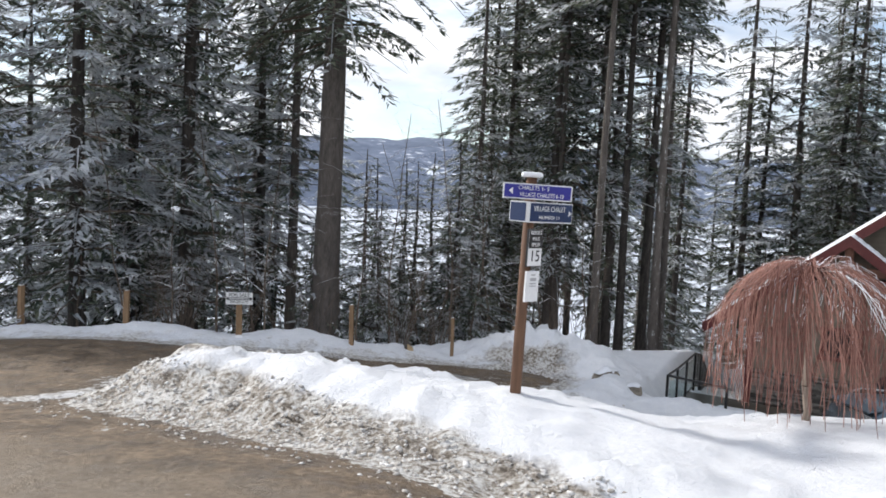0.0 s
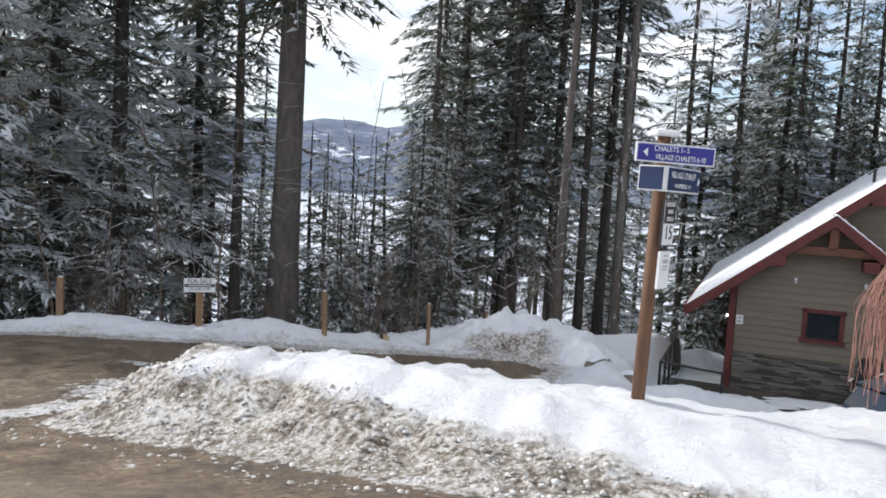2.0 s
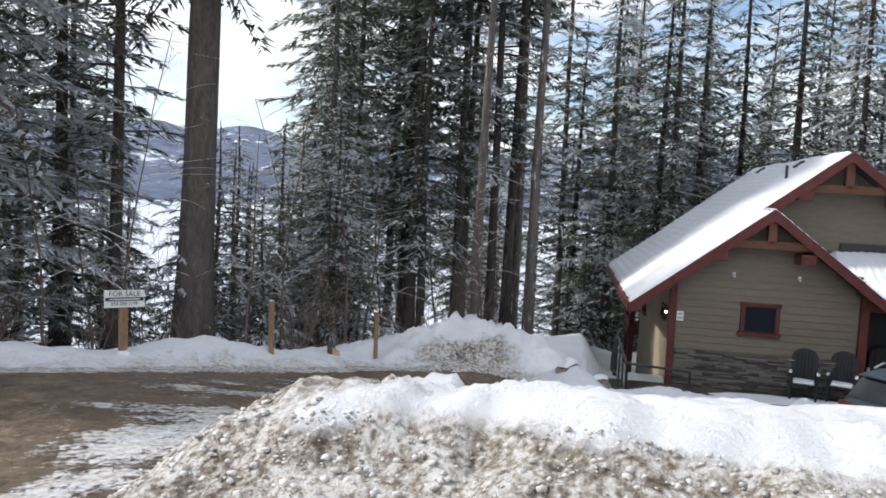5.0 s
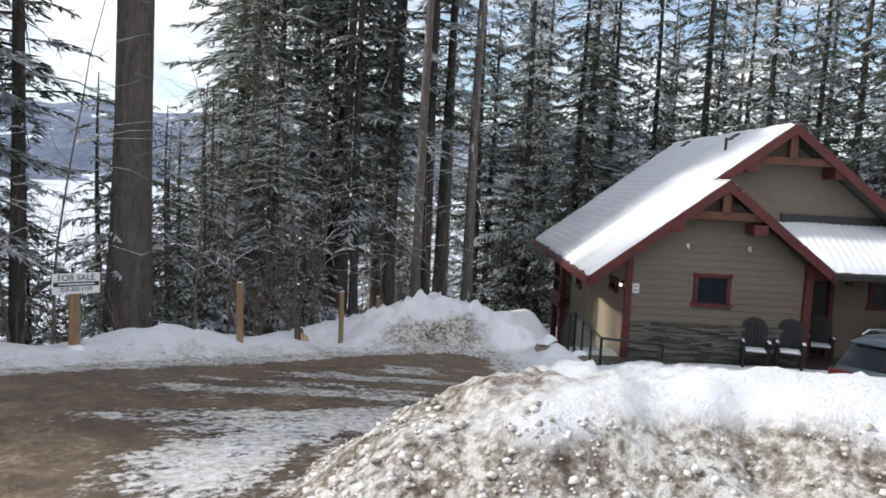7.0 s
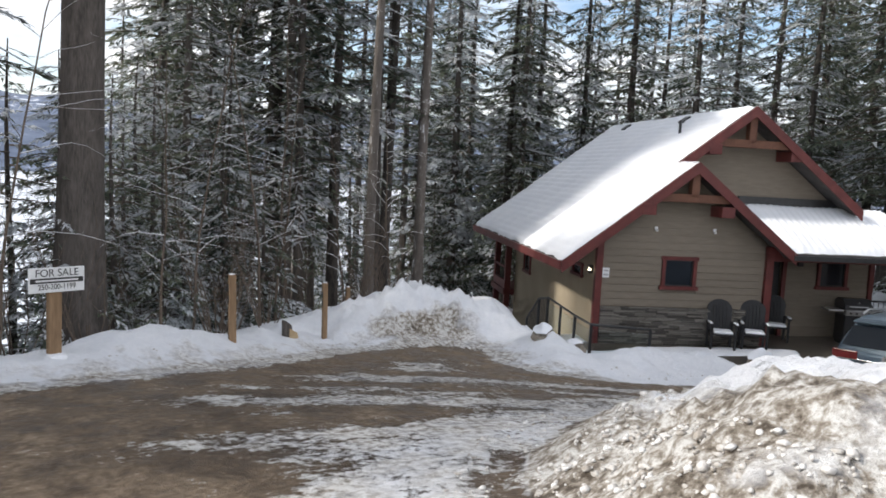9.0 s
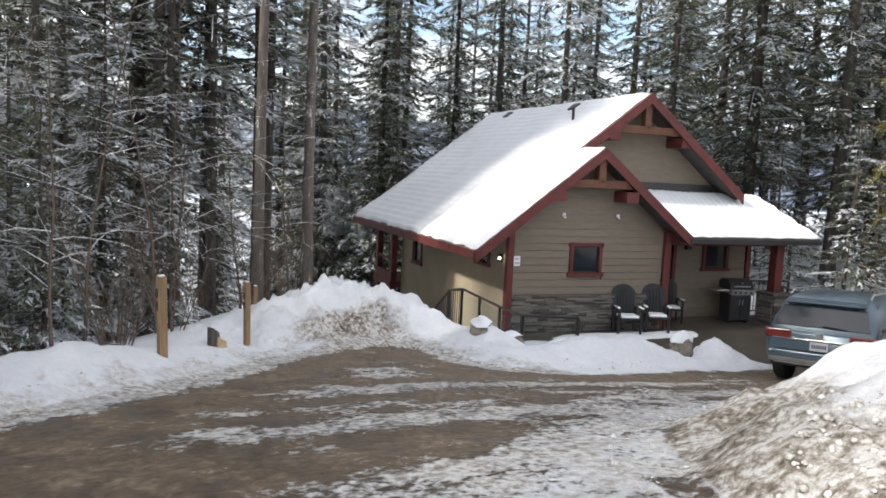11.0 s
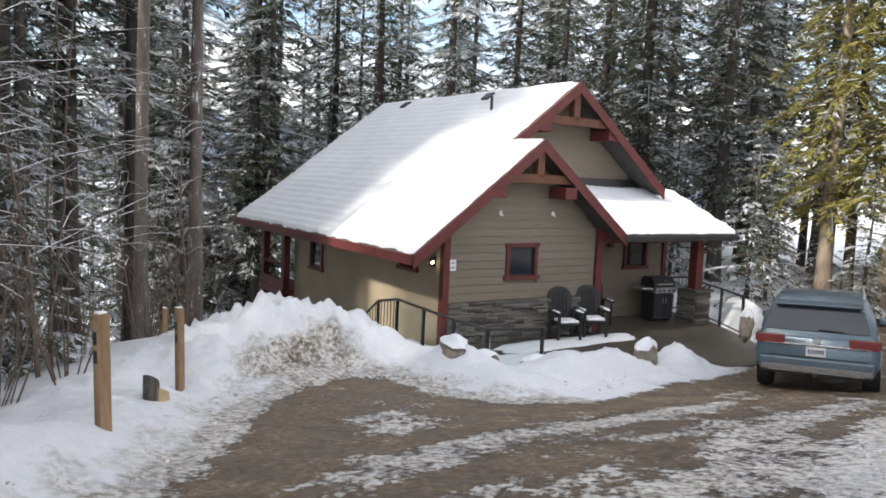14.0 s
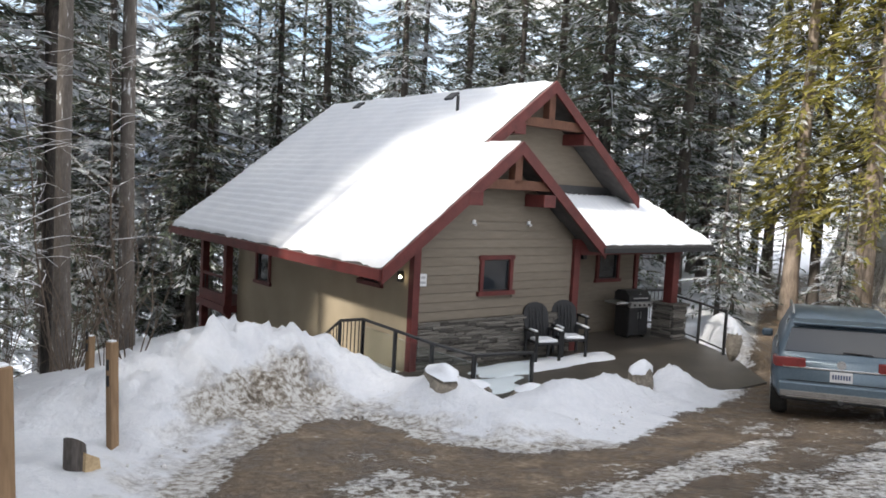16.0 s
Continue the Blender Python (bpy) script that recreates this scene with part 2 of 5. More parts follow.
    b.inputs["Strength"].default_value, b.inputs["Distance"].default_value = 0.85, 0.07
    L(math_("ADD", math_("MULTIPLY_ADD", fine, 0.8, math_("MULTIPLY", grit, 0.15)), math_("MULTIPLY", mask, 0.35)), b.inputs["Height"])
    L(b.outputs["Normal"], p.inputs["Normal"])
    return m


GROUND = ground_material()

# ---- mesh helpers ----


def obj(name, bm, mat, parent=None, label="", smooth=False):
    me = bpy.data.meshes.new(name)
    bm.to_mesh(me)
    bm.free()
    for m in mat if isinstance(mat, (list, tuple)) else (mat,):
        me.materials.append(m)
    if smooth:
        me.polygons.foreach_set("use_smooth", [True] * len(me.polygons))
    ob = new(name, me)
    if parent:
        ob.parent = parent
    if label:
        ob["label"] = label
    return ob


def part(name, bm, mat, parent, label="", smooth=False):
    return obj(name, bm, mat, parent, label, smooth)


def raw(name, verts, faces, mats, parent=None, idx=None, smooth=False):
    me = bpy.data.meshes.new(name)
    me.from_pydata([tuple(v) for v in verts], [], [tuple(f) for f in faces])
    for m in mats:
        me.materials.append(m)
    if idx is not None:
        me.polygons.foreach_set("material_index", list(idx))
    if smooth:
        me.polygons.foreach_set("use_smooth", [True] * len(me.polygons))
    me.update()
    ob = new(name, me)
    if parent:
        ob.parent = parent
    return ob


def box(bm, c, size, rot=(0, 0, 0), bevel=0.0):
    r = bmesh.ops.create_cube(bm, size=1.0, matrix=pose(*c, *rot) @ Matrix.Diagonal((*size, 1)))
    if bevel:
        es = list({e for v in r["verts"] for e in v.link_edges})
        bmesh.ops.bevel(bm, geom=es, offset=bevel, segments=2, affect="EDGES", profile=0.5)
    return bm


def boxes(*items, bevel=0.0):
    bm = bmesh.new()
    for it in items:
        box(bm, *it, bevel=bevel)
    return bm


def rod(bm, a, b, r0, r1=None, n=8):
    a, b = Vector(a), Vector(b)
    d = b - a
    m = Matrix.Translation((a + b) / 2) @ d.to_track_quat("Z", "Y").to_matrix().to_4x4()
    bmesh.ops.create_cone(bm, cap_ends=True, segments=n, radius1=r0, radius2=r0 if r1 is None else r1, depth=d.length, matrix=m)
    return bm


def prism(bm, pts, axis, a, b):
    """Extrude a polygon (list of 2D points) along an axis from a to b. For axis 1 the points are (x, z), for 0 (y, z), for 2 (x, y)."""
    def at(p, w):
        return {0: (w, p[0], p[1]), 1: (p[0], w, p[1]), 2: (p[0], p[1], w)}[axis]
    lo, hi = [bm.verts.new(at(p, a)) for p in pts], [bm.verts.new(at(p, b)) for p in pts]
    fs = [bm.faces.new(lo), bm.faces.new(hi[::-1])]
    n = len(pts)
    for i in range(n):
        fs.append(bm.faces.new((lo[i], hi[i], hi[(i + 1) % n], lo[(i + 1) % n])))
    bmesh.ops.recalc_face_normals(bm, faces=fs)
    return bm


def words(text, size, mat, parent, m, name="lettering", squeeze=1.0):
    cu = bpy.data.curves.new(name, "FONT")
    cu.body, cu.size, cu.align_x, cu.align_y, cu.extrude = text, size, "CENTER", "CENTER", 0.0015
    cu.materials.append(mat)
    tmp = bpy.data.objects.new("tmp", cu)
    scene.collection.objects.link(tmp)
    me = bpy.data.meshes.new_from_object(tmp.evaluated_get(bpy.context.evaluated_depsgraph_get()))
    bpy.data.objects.remove(tmp)
    ob = new(name, me)
    ob.parent = parent
    ob.matrix_basis = m @ Matrix.Diagonal((squeeze, 1, 1, 1))
    return ob


def thing(name, m, label, category, group="", kind=""):
    e = new(name)
    e.matrix_basis = m
    e.empty_display_size = 0.2
    return tagged(e, label, category, group, kind)


# ---- ground ----
LOT = np.array([(-60, 16.2), (-8.3, 16.2), (-5.4, 15.8), (-4, 16.1), (-2.2, 16.8), (0.2, 18.2), (1.4, 18.6), (2.4, 18.6), (3.5, 18.0), (2.8, 16.8), (2.5, 15.9), (3.5, 15.2),
                (4.6, 15.1), (6.5, 14.9), (8, 14.4), (9.5, 14.0), (40, 13), (40, -30), (-60, -30)])
ISLAND = np.array([(-4.3, 8.7), (-3.6, 8.0), (-2.6, 7.4), (-1.0, 6.1), (-0.1, 5.4), (0.6, 4.7), (2, 3.8), (4, 2.9), (8, 1.5), (40, -8), (40, 10.2), (9, 10.8), (3.4, 11.3), (0, 11.75),
                   (-1.5, 11.75), (-2.9, 10.9), (-3.9, 9.8)])
HOUSE = pose(8.15, 19.6, -3.55, 0, 0, -30)
HOUSE_INV = HOUSE.inverted()


def inside_distance(P, poly):
    """Signed distance to a polygon, positive inside."""
    x, y = P[:, 0], P[:, 1]
    best = np.full(len(P), 1e9)
    odd = np.zeros(len(P), bool)
    for a, b in zip(poly, np.roll(poly, -1, axis=0)):
        e = b - a
        w = P - a
        k = np.clip((w @ e) / (e @ e), 0, 1)
        best = np.minimum(best, np.hypot(*(w - k[:, None] * e).T))
        if a[1] != b[1]:
            odd ^= ((a[1] > y) != (b[1] > y)) & (x < (b[0] - a[0]) * (y - a[1]) / (b[1] - a[1]) + a[0])
    return np.where(odd, best, -best)


def step(a, b, x):
    k = np.clip((x - a) / (b - a), 0, 1)
    return k * k * (3 - 2 * k)


def lumps(P, scale, seed=0.0, octaves=3):
    out_ = np.empty(len(P))
    for i, (px, py) in enumerate(P):
        out_[i] = noise.fractal(Vector((px * scale, py * scale, seed)), 1.0, 2.0, octaves)
    return out_


def hill(P, x, y, h, rx, ry=None, turn=0.0):
    dx, dy = P[:, 0] - x, P[:, 1] - y
    c, s_ = math.cos(radians(turn)), math.sin(radians(turn))
    a, b = (dx * c + dy * s_) / rx, (-dx * s_ + dy * c) / (ry or rx)
    return h * np.exp(-(a * a + b * b))


def ground_height(P):
    """Height, snow cover, soiling and sandiness at each place."""
    X, Y = np.clip(P[:, 0] / 10, -1.2, 1.3), np.clip(P[:, 1] / 10, -0.3, 2.1)
    z = 0.075 + 0.177 * X - 1.11 * Y - 1.265 * X**2 - 2.696 * X * Y - 0.859 * Y**2 + 0.529 * X**3 + 0.538 * X**2 * Y + 1.123 * X * Y**2 + 0.38 * Y**3
    z = z + hill(P, -0.5, 5.0, 0.22, 2.2) - hill(P, -6.9, 8.6, 0.3, 3.0)
    near = (np.abs(P[:, 0]) < 30) & (P[:, 1] > -10) & (P[:, 1] < 40)
    n1, n2, n3 = np.zeros(len(P)), np.zeros(len(P)), np.zeros(len(P))
    n1[near], n2[near], n3[near] = lumps(P[near], 0.8, 1.0), lumps(P[near], 3.0, 5.0), lumps(P[near], 9.0, 9.0, 2)
    lot, isl = inside_distance(P, LOT), inside_distance(P, ISLAND)
    # ruts along the road
    z = z + 0.015 * n2 * (lot > 0)
    # the snow bank between road and drive
    top = 0.226 - 0.093 * P[:, 1] - 0.1 * P[:, 0] + 0.163 * np.maximum(0, P[:, 0] - 2.5) - (0.072 + 0.10 * step(1.5, 3.5, P[:, 0])) * np.maximum(0, P[:, 1] - 7.6)
    top = top + hill(P, -1.7, 8.3, 0.155, 1.2) + hill(P, 0.8, 7.4, 0.2, 1.0) + hill(P, 3.5, 6.7, 0.25, 1.6, 1.0) + hill(P, -1.5, 10.2, 0.037, 1.1)
    top = top + 0.07 * n1 * step(0.3, 1.2, isl) + 0.04 * n2 * step(0.6, 1.6, isl)
    # blocks and hollows where the plough turned
    broken = hill(P, -1.6, 9.9, 1.0, 1.2, 1.0, 0) * step(0.2, 0.7, isl)
    top = top + broken * (0.13 * n2 + 0.10 * np.abs(n3) - 0.13)
    w = step(-0.1, 1.35, isl + 0.25 * n1)
    rough = step(0.0, 0.3, isl) * (1 - step(1.0, 2.2, isl))
    z = np.where(isl > -0.4, z + (np.maximum(top, z) - z) * w + rough * (0.05 * n2 + 0.05 * np.abs(n3)), z)
    # the bank round the outer edge
    o = -lot
    bank = 0.20 * np.exp(-((o - 0.8) / 0.55) ** 2) * (1 + 0.5 * n1)
    bank = bank + hill(P, -3.3, 17.3, 0.26, 1.0, 0.6, 20) + hill(P, 2.7, 19.8, 0.72, 1.75, 0.95, -12) + hill(P, 4.3, 19.2, 0.30, 0.8)
    bank = bank + hill(P, -6.3, 17.2, 0.15, 1.2, 0.6)
    edge = np.interp(P[:, 0], [-60, -14, -7.5, -4.5, -2, 0.5, 2.7, 5, 8, 13, 17, 30, 60], [17.6, 17.8, 18.2, 17.9, 18.4, 20.0, 21.2, 21.2, 22, 22, 19, 19, 24])
    over = np.maximum(0, P[:, 1] - edge)
    z = z + np.where(o > -0.3, bank + (0.05 * n2 + 0.03 * np.abs(n3)) * step(-0.1, 0.2, o) * (1 - step(2.0, 3.5, o)), 0)
    z = z - 0.40 * over * over / (over + 2.5)
    # level ground round the chalet
    a = math.radians(-30)
    dx, dy = P[:, 0] - 8.15, P[:, 1] - 19.6
    u, v = dx * math.cos(a) + dy * math.sin(a), -dx * math.sin(a) + dy * math.cos(a)
    low = np.where(v < 1.3, -3.63, -3.63 - 0.34 * np.maximum(0, v - 1.3))
    ins = np.minimum(np.minimum(u + 1.7, 9.2 - u + 0.65 * np.minimum(0, v)), np.minimum(v + 3.8 + 0.35 * np.minimum(0, u - 0.8), 11 - v))
    wgt = step(-0.5, 0.25, ins)
    z = z * (1 - wgt) + low * wgt
    z = z + (1 - wgt) * (hill(P, 5.4, 16.2, 0.28, 0.9, 0.5, -20) + hill(P, 10.6, 14.3, 0.3, 1.0, 0.4, -10) + hill(P, 6.9, 15.6, 0.25, 0.7, 0.35, -20) + hill(P, 4.0, 17.2, 0.3, 0.7) + hill(P, 12.9, 13.8, 0.65, 0.9, 0.7) + hill(P, 15.0, 14.2, 0.8, 1.3, 0.8))
    z = z + hill(P, 8.95, 14.95, 0.6, 0.68, 0.42, -25) * (1 + 0.4 * n2) - hill(P, 0.45, 19.2, 0.28, 0.8)
    z = z + (0.22 * n2 + 0.18 * np.abs(n3) - 0.03) * hill(P, 2.7, 19.6, 1.0, 1.9, 1.0, -12)
    z = np.maximum(z, -60)
    # cover
    snow = np.where(lot > 0, step(0.15, -0.35, isl * -1 - 0.1), 1.0)
    snow = np.where(lot > 0, np.maximum(snow, step(0.7, -0.2, lot)), snow)
    patch = hill(P, 2.6, 13.95, 0.95, 1.7, 0.26, -19) + hill(P, 1.4, 12.95, 0.72, 1.6, 0.28, -12) + hill(P, -0.4, 12.7, 0.80, 1.3, 0.33, -10) + hill(P, 3.6, 12.4, 0.60, 1.5, 0.25, -10)
    patch = patch + hill(P, -0.8, 15.0, 0.55, 1.0, 0.35, -20) + hill(P, -2.4, 13.5, 0.45, 1.3, 0.35, -25) + hill(P, -4.4, 12.4, 0.42, 1.0, 0.3, -15)
    packed = hill(P, -2.4, 11.5, 0.72, 1.9, 0.62, -6) + hill(P, -4.1, 10.6, 0.8, 0.9, 0.6, 30) + hill(P, -4.5, 9.4, 0.62, 0.9, 0.4, 40) + hill(P, 0.6, 12.0, 0.7, 2.0, 0.35, -8)
    patch = patch + packed
    streak = np.zeros(len(P))
    streak[near] = lumps(np.column_stack([P[near] @ np.array([0.40, -0.13]), P[near] @ np.array([0.6, 1.9])]), 1.0, 20.0, 4)
    zone = step(0.3, 2.0, lot) * step(-5.5, -3.0, P[:, 0]) * step(10.3, 11.5, P[:, 1])
    patch = patch + np.clip(0.27 + 0.80 * streak, 0, 0.6) * zone
    patch = patch + hill(P, -5.5, 9.0, 0.42, 1.5, 0.25, 20) + hill(P, -1.8, 6.2, 0.4, 1.5, 0.2, -35) + hill(P, 0.8, 16.6, 0.42, 0.9, 0.35, 30)
    snow = snow * 1.7
    snow = np.maximum(snow, np.where(lot > 0, np.clip(patch, 0, 0.68 + 0.15 * np.clip(packed, 0, 1)), 0))
    dirty = np.where(isl > 0, 1 - step(0.4, 1.15, isl + 0.35 * n1), 0.0)
    dirty = np.maximum(dirty, np.where(isl > -0.3, hill(P, -2.9, 9.6, 1.0, 0.9, 1.0), 0))
    # the side of the bank towards the house stays cleaner
    far_side = step(9.5, 11.0, P[:, 1]) * step(-1.5, 0.5, P[:, 0])
    dirty = dirty * (1 - 0.75 * far_side)
    dirty = np.maximum(dirty, np.where(isl <= 0, 0.40 * step(0.9, 0.2, o) * step(-1.5, 0.0, o), 0))
    dirty = np.maximum(dirty, hill(P, 2.3, 18.75, 0.85, 1.5, 0.45, -8))
    dirty = np.where((lot > 0) & (isl < 0), 0.55 - 0.15 * np.clip(packed, 0, 1), dirty)
    dirty = dirty * (1 - 0.8 * step(3.0, 4.2, P[:, 0]) * step(13.5, 14.5, P[:, 1]))
    sandy = step(4.5, 0.0, np.abs(P[:, 1] - 3.0 + 0.55 * (P[:, 0] + 1.5))) * (isl < 0) * 0.9
    return z, snow, dirty, sandy


def spaced(lo, hi, fine, far_lo, far_hi):
    a = list(np.arange(lo, hi, fine))
    d, x = fine, hi
    while x < far_hi:
        a.append(x)
        d *= 1.22
        x += d
    a.append(far_hi)
    d, x = fine * 1.22, lo - fine
    b = []
    while x > far_lo:
        b.append(x)
        d *= 1.22
        x -= d
    b.append(far_lo)
    return np.array(b[::-1] + a)


GX, GY = spaced(-9.5, 16.5, 0.085, -900, 900), spaced(1.5, 22.0, 0.085, -400, 700)
gx, gy = np.meshgrid(GX, GY)
GP = np.stack([gx.ravel(), gy.ravel()], 1)
gz, g_snow, g_dirty, g_sandy = ground_height(GP)
nx, ny = len(GX), len(GY)
ii = (np.arange(ny - 1)[:, None] * nx + np.arange(nx - 1)[None, :]).ravel()
gm = bpy.data.meshes.new("ground")
gm.vertices.add(len(GP))
gm.vertices.foreach_set("co", np.column_stack([GP, gz]).astype(np.float32).ravel())
gm.loops.add(len(ii) * 4)
gm.loops.foreach_set("vertex_index", np.stack([ii, ii + 1, ii + nx + 1, ii + nx], 1).ravel().astype(np.int32))
gm.polygons.add(len(ii))
gm.polygons.foreach_set("loop_start", (np.arange(len(ii)) * 4).astype(np.int32))
gm.polygons.foreach_set("use_smooth", np.ones(len(ii), bool))
gm.update(calc_edges=True)
for nm, val in (("snow", g_snow), ("dirty", g_dirty), ("sandy", g_sandy)):
    at_ = gm.attributes.new(nm, "FLOAT", "POINT")
    at_.data.foreach_set("value", val.astype(np.float32))
gm.materials.append(GROUND)
tagged(new("ground", gm), "muddy gravel road and lot with ploughed snow banks", "ground", kind="structure")


def gz_at(x, y):
    return float(ground_height(np.array([[x, y]]))[0][0])


# ---- lake and far hills ----
bm = bmesh.new()
prism(bm, [(-2600, 60), (3200, 60), (3200, 2300), (-2600, 2300)], 2, -42.5, -42)
tagged(obj("lake", bm, LAKE), "wide frozen lake covered with snow", "lake", kind="structure")


def far_hills(name, base, tall, depth, y0, seed, mat):
    verts, faces = [], []
    nxh, nyh = 160, 12
    for j in range(nyh):
        for i in range(nxh):
            a = radians(-75 + 150 * i / (nxh - 1))
            k = j / (nyh - 1)
            r = y0 + depth * k
            ridge = tall * (0.8 + 0.25 * noise.fractal(Vector((a * 3.0, seed, 0)), 1, 2, 4) + 0.1 * noise.noise(Vector((a * 9, seed, 3))))
            verts.append((r * math.sin(a + 0.15), r * math.cos(a + 0.15), base + ridge * math.sin(k * math.pi / 2) * (0.93 + 0.12 * noise.noise(Vector((a * 14, k * 5, seed))))))
    for j in range(nyh - 1):
        for i in range(nxh - 1):
            q = j * nxh + i
            faces.append((q, q + 1, q + nxh + 1, q + nxh))
    return raw(name, verts, faces, [mat], smooth=True, idx=None)


tagged(far_hills("far_hills", -45, 262, 700, 1700, 2.0, FOREST_FAR), "forested hills beyond the lake, coloured blue for haze", "hills", kind="structure")

# ---- trees ----


def trunk_mesh(h, r, seed, bark, lean=0.0):
    rng = random.Random(seed)
    verts, faces = [], []
    n, rings = 10, 14
    for j in range(rings):
        k = j / (rings - 1)
        rad = r * (1 - k) ** 0.85 * (1 + 0.35 * math.exp(-k * 40)) + 0.012
        cx, cy = lean * h * k * k + 0.05 * math.sin(k * 7 + seed), 0.05 * math.cos(k * 5 + seed)
        for i in range(n):
            a = 2 * math.pi * i / n
            rr = rad * (1 + 0.07 * rng.uniform(-1, 1))
            verts.append((cx + rr * math.cos(a), cy + rr * math.sin(a), h * k - 0.6 * (j == 0)))
    for j in range(rings - 1):
        for i in range(n):
            faces.append((j * n + i, j * n + (i + 1) % n, (j + 1) * n + (i + 1) % n, (j + 1) * n + i))
    return verts, faces


def crown_mesh(h, z0, rmax, nb, seed, droop=0.35, snow=0.28, dens=42, twig=0.33, power=0.75, dead=0.0, wide=0.135):
    """Limbs with many small needle sprays; some carry snow. Material slots: needles, frost, wood."""
    rng = np.random.default_rng(seed)
    V, F, I = [], [], []
    count = 0
    whorl = 0.0
    for b in range(nb):
        t = (b + rng.random()) / nb
        t = t ** 1.08
        zb = z0 + (h * 0.985 - z0) * t
        ln = (rmax * (1 - t) ** power * rng.uniform(0.55, 1.15) + 0.2) * (0.6 + 0.4 * min(1, t * 6 + rng.random() * 0.6))
        whorl += 2.4 + rng.uniform(-0.6, 0.6)
        az = whorl
        bare = rng.random() < dead * (1 - t) ** 2
        rise, sag = rng.uniform(-0.05, 0.3), droop * rng.uniform(0.6, 1.5)
        load = snow * rng.choice((0.3, 0.8, 2.0))
        m = max(8, int(ln * dens)) if not bare else 6
        s = np.sort(rng.uniform(0.08, 1.0, m))
        ca, sa = math.cos(az), math.sin(az)
        P = np.stack([ca * ln * s, sa * ln * s, zb + ln * (rise * s - sag * s * s)], 1)
        # side twigs spread the limb into a flat, hanging fan
        fan = rng.uniform(-1, 1, m) * 0.30 * ln * (1.05 - s) * (0 if bare else 1)
        P[:, 0] -= sa * fan
        P[:, 1] += ca * fan
        P[:, 2] -= 0.45 * np.abs(fan) * (0.4 + droop)
        ta = az + np.sign(fan + 1e-6) * rng.uniform(0.1, 1.2, m)
        tl = twig * rng.uniform(0.55, 1.35, m) * min(1.0, 0.55 + ln * 0.35)
        if bare:
            tl = tl * 1.6
        dz = -tl * rng.uniform(0.0, 0.7, m)
        D = np.stack([np.cos(ta) * tl, np.sin(ta) * tl, dz], 1)
        W = np.stack([-np.sin(ta), np.cos(ta), rng.uniform(-0.6, 0.6, m)], 1) * (tl * (wide if not bare else 0.025) * rng.uniform(0.7, 1.3, m))[:, None]
        white = (rng.random(m) < load) & (not bare)
        P[white, 2] += 0.03
        root = P + D * 0.12
        V.append(np.stack([root + W, root - W, P + D], 1).reshape(-1, 3))
        base = count + np.arange(m) * 3
        F += np.stack([base, base + 1, base + 2], 1).tolist()
        I.append(np.where(white, 1, 2 if bare else 0))
        count += 3 * m
        # the limb itself
        lw = 0.008 + 0.011 * ln
        ks = np.array([0.0, 0.5, 1.0])
        S = np.stack([ca * ln * ks, sa * ln * ks, zb + ln * (rise * ks - sag * ks * ks)], 1)
        up = np.array([0, 0, 1.0])
        sd = np.array([-sa, ca, 0])
        strip = []
        for q, kk in zip(S, (1.0, 0.6, 0.15)):
            strip += [q + sd * lw * kk, q - sd * lw * kk - up * lw * kk, q + up * lw * kk]
        V.append(np.array(strip))
        for j in range(2):
            for i in range(3):
                F.append((count + j * 3 + i, count + j * 3 + (i + 1) % 3, count + j * 3 + 3 + (i + 1) % 3, count + j * 3 + 3 + i))
        # snow lies along the top of bare and loaded limbs
        I.append(np.array([1 if (bare or load > snow) and i != 0 else 2 for _ in range(2) for i in range(3)]))
        count += 9
    return np.concatenate(V), F, np.concatenate(I)


def conifer(h, r, z0, rmax, nb, seed, label, bark=None, needles=None, lean=0.0, **kw):
    e = thing("conifer_tree", pose(0, 0, 0), label, "tree", "forest on the lake slope")
    v, f = trunk_mesh(h, r, seed, bark, lean)
    raw("trunk", v, f, [bark or BARK], e, smooth=True)
    v, f, i = crown_mesh(h, z0, rmax, nb, seed, **kw)
    v[:, 0] += lean * h * (v[:, 2] / h) ** 2
    raw("crown", v, f, [needles or NEEDLE, FROST, TWIG], e, idx=i)
    return e


TREES = {
    "dark": conifer(23, 0.25, 3.2, 3.3, 150, 11, "tall dark spruce with light snow on its limbs", snow=0.2),
    # Real snow on the limbs, its share raised further to carry haze.
    "snowy": conifer(21, 0.22, 1.5, 3.3, 140, 12, "tall spruce dusted in snow, frost raised for haze", snow=0.6),
    "sparse": conifer(25, 0.165, 6.0, 2.7, 115, 13, "tall slender fir with a thin snowy crown", snow=0.36, dead=0.4),
    "thin": conifer(22, 0.16, 3.6, 2.2, 120, 14, "slim spruce with short drooping snowy limbs", snow=0.34, droop=0.5, dead=0.3),
    "small": conifer(7, 0.08, 0.3, 1.7, 55, 15, "young spruce loaded with snow", snow=0.42, dens=40, twig=0.27),
    "poles": conifer(25, 0.15, 12.5, 2.6, 105, 16, "bare-stemmed fir with dead lower limbs", snow=0.3, dead=0.3),
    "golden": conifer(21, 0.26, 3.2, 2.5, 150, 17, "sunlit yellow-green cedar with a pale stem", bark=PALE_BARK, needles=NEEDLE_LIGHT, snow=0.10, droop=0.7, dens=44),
}
FIRST = dict.fromkeys(TREES, True)


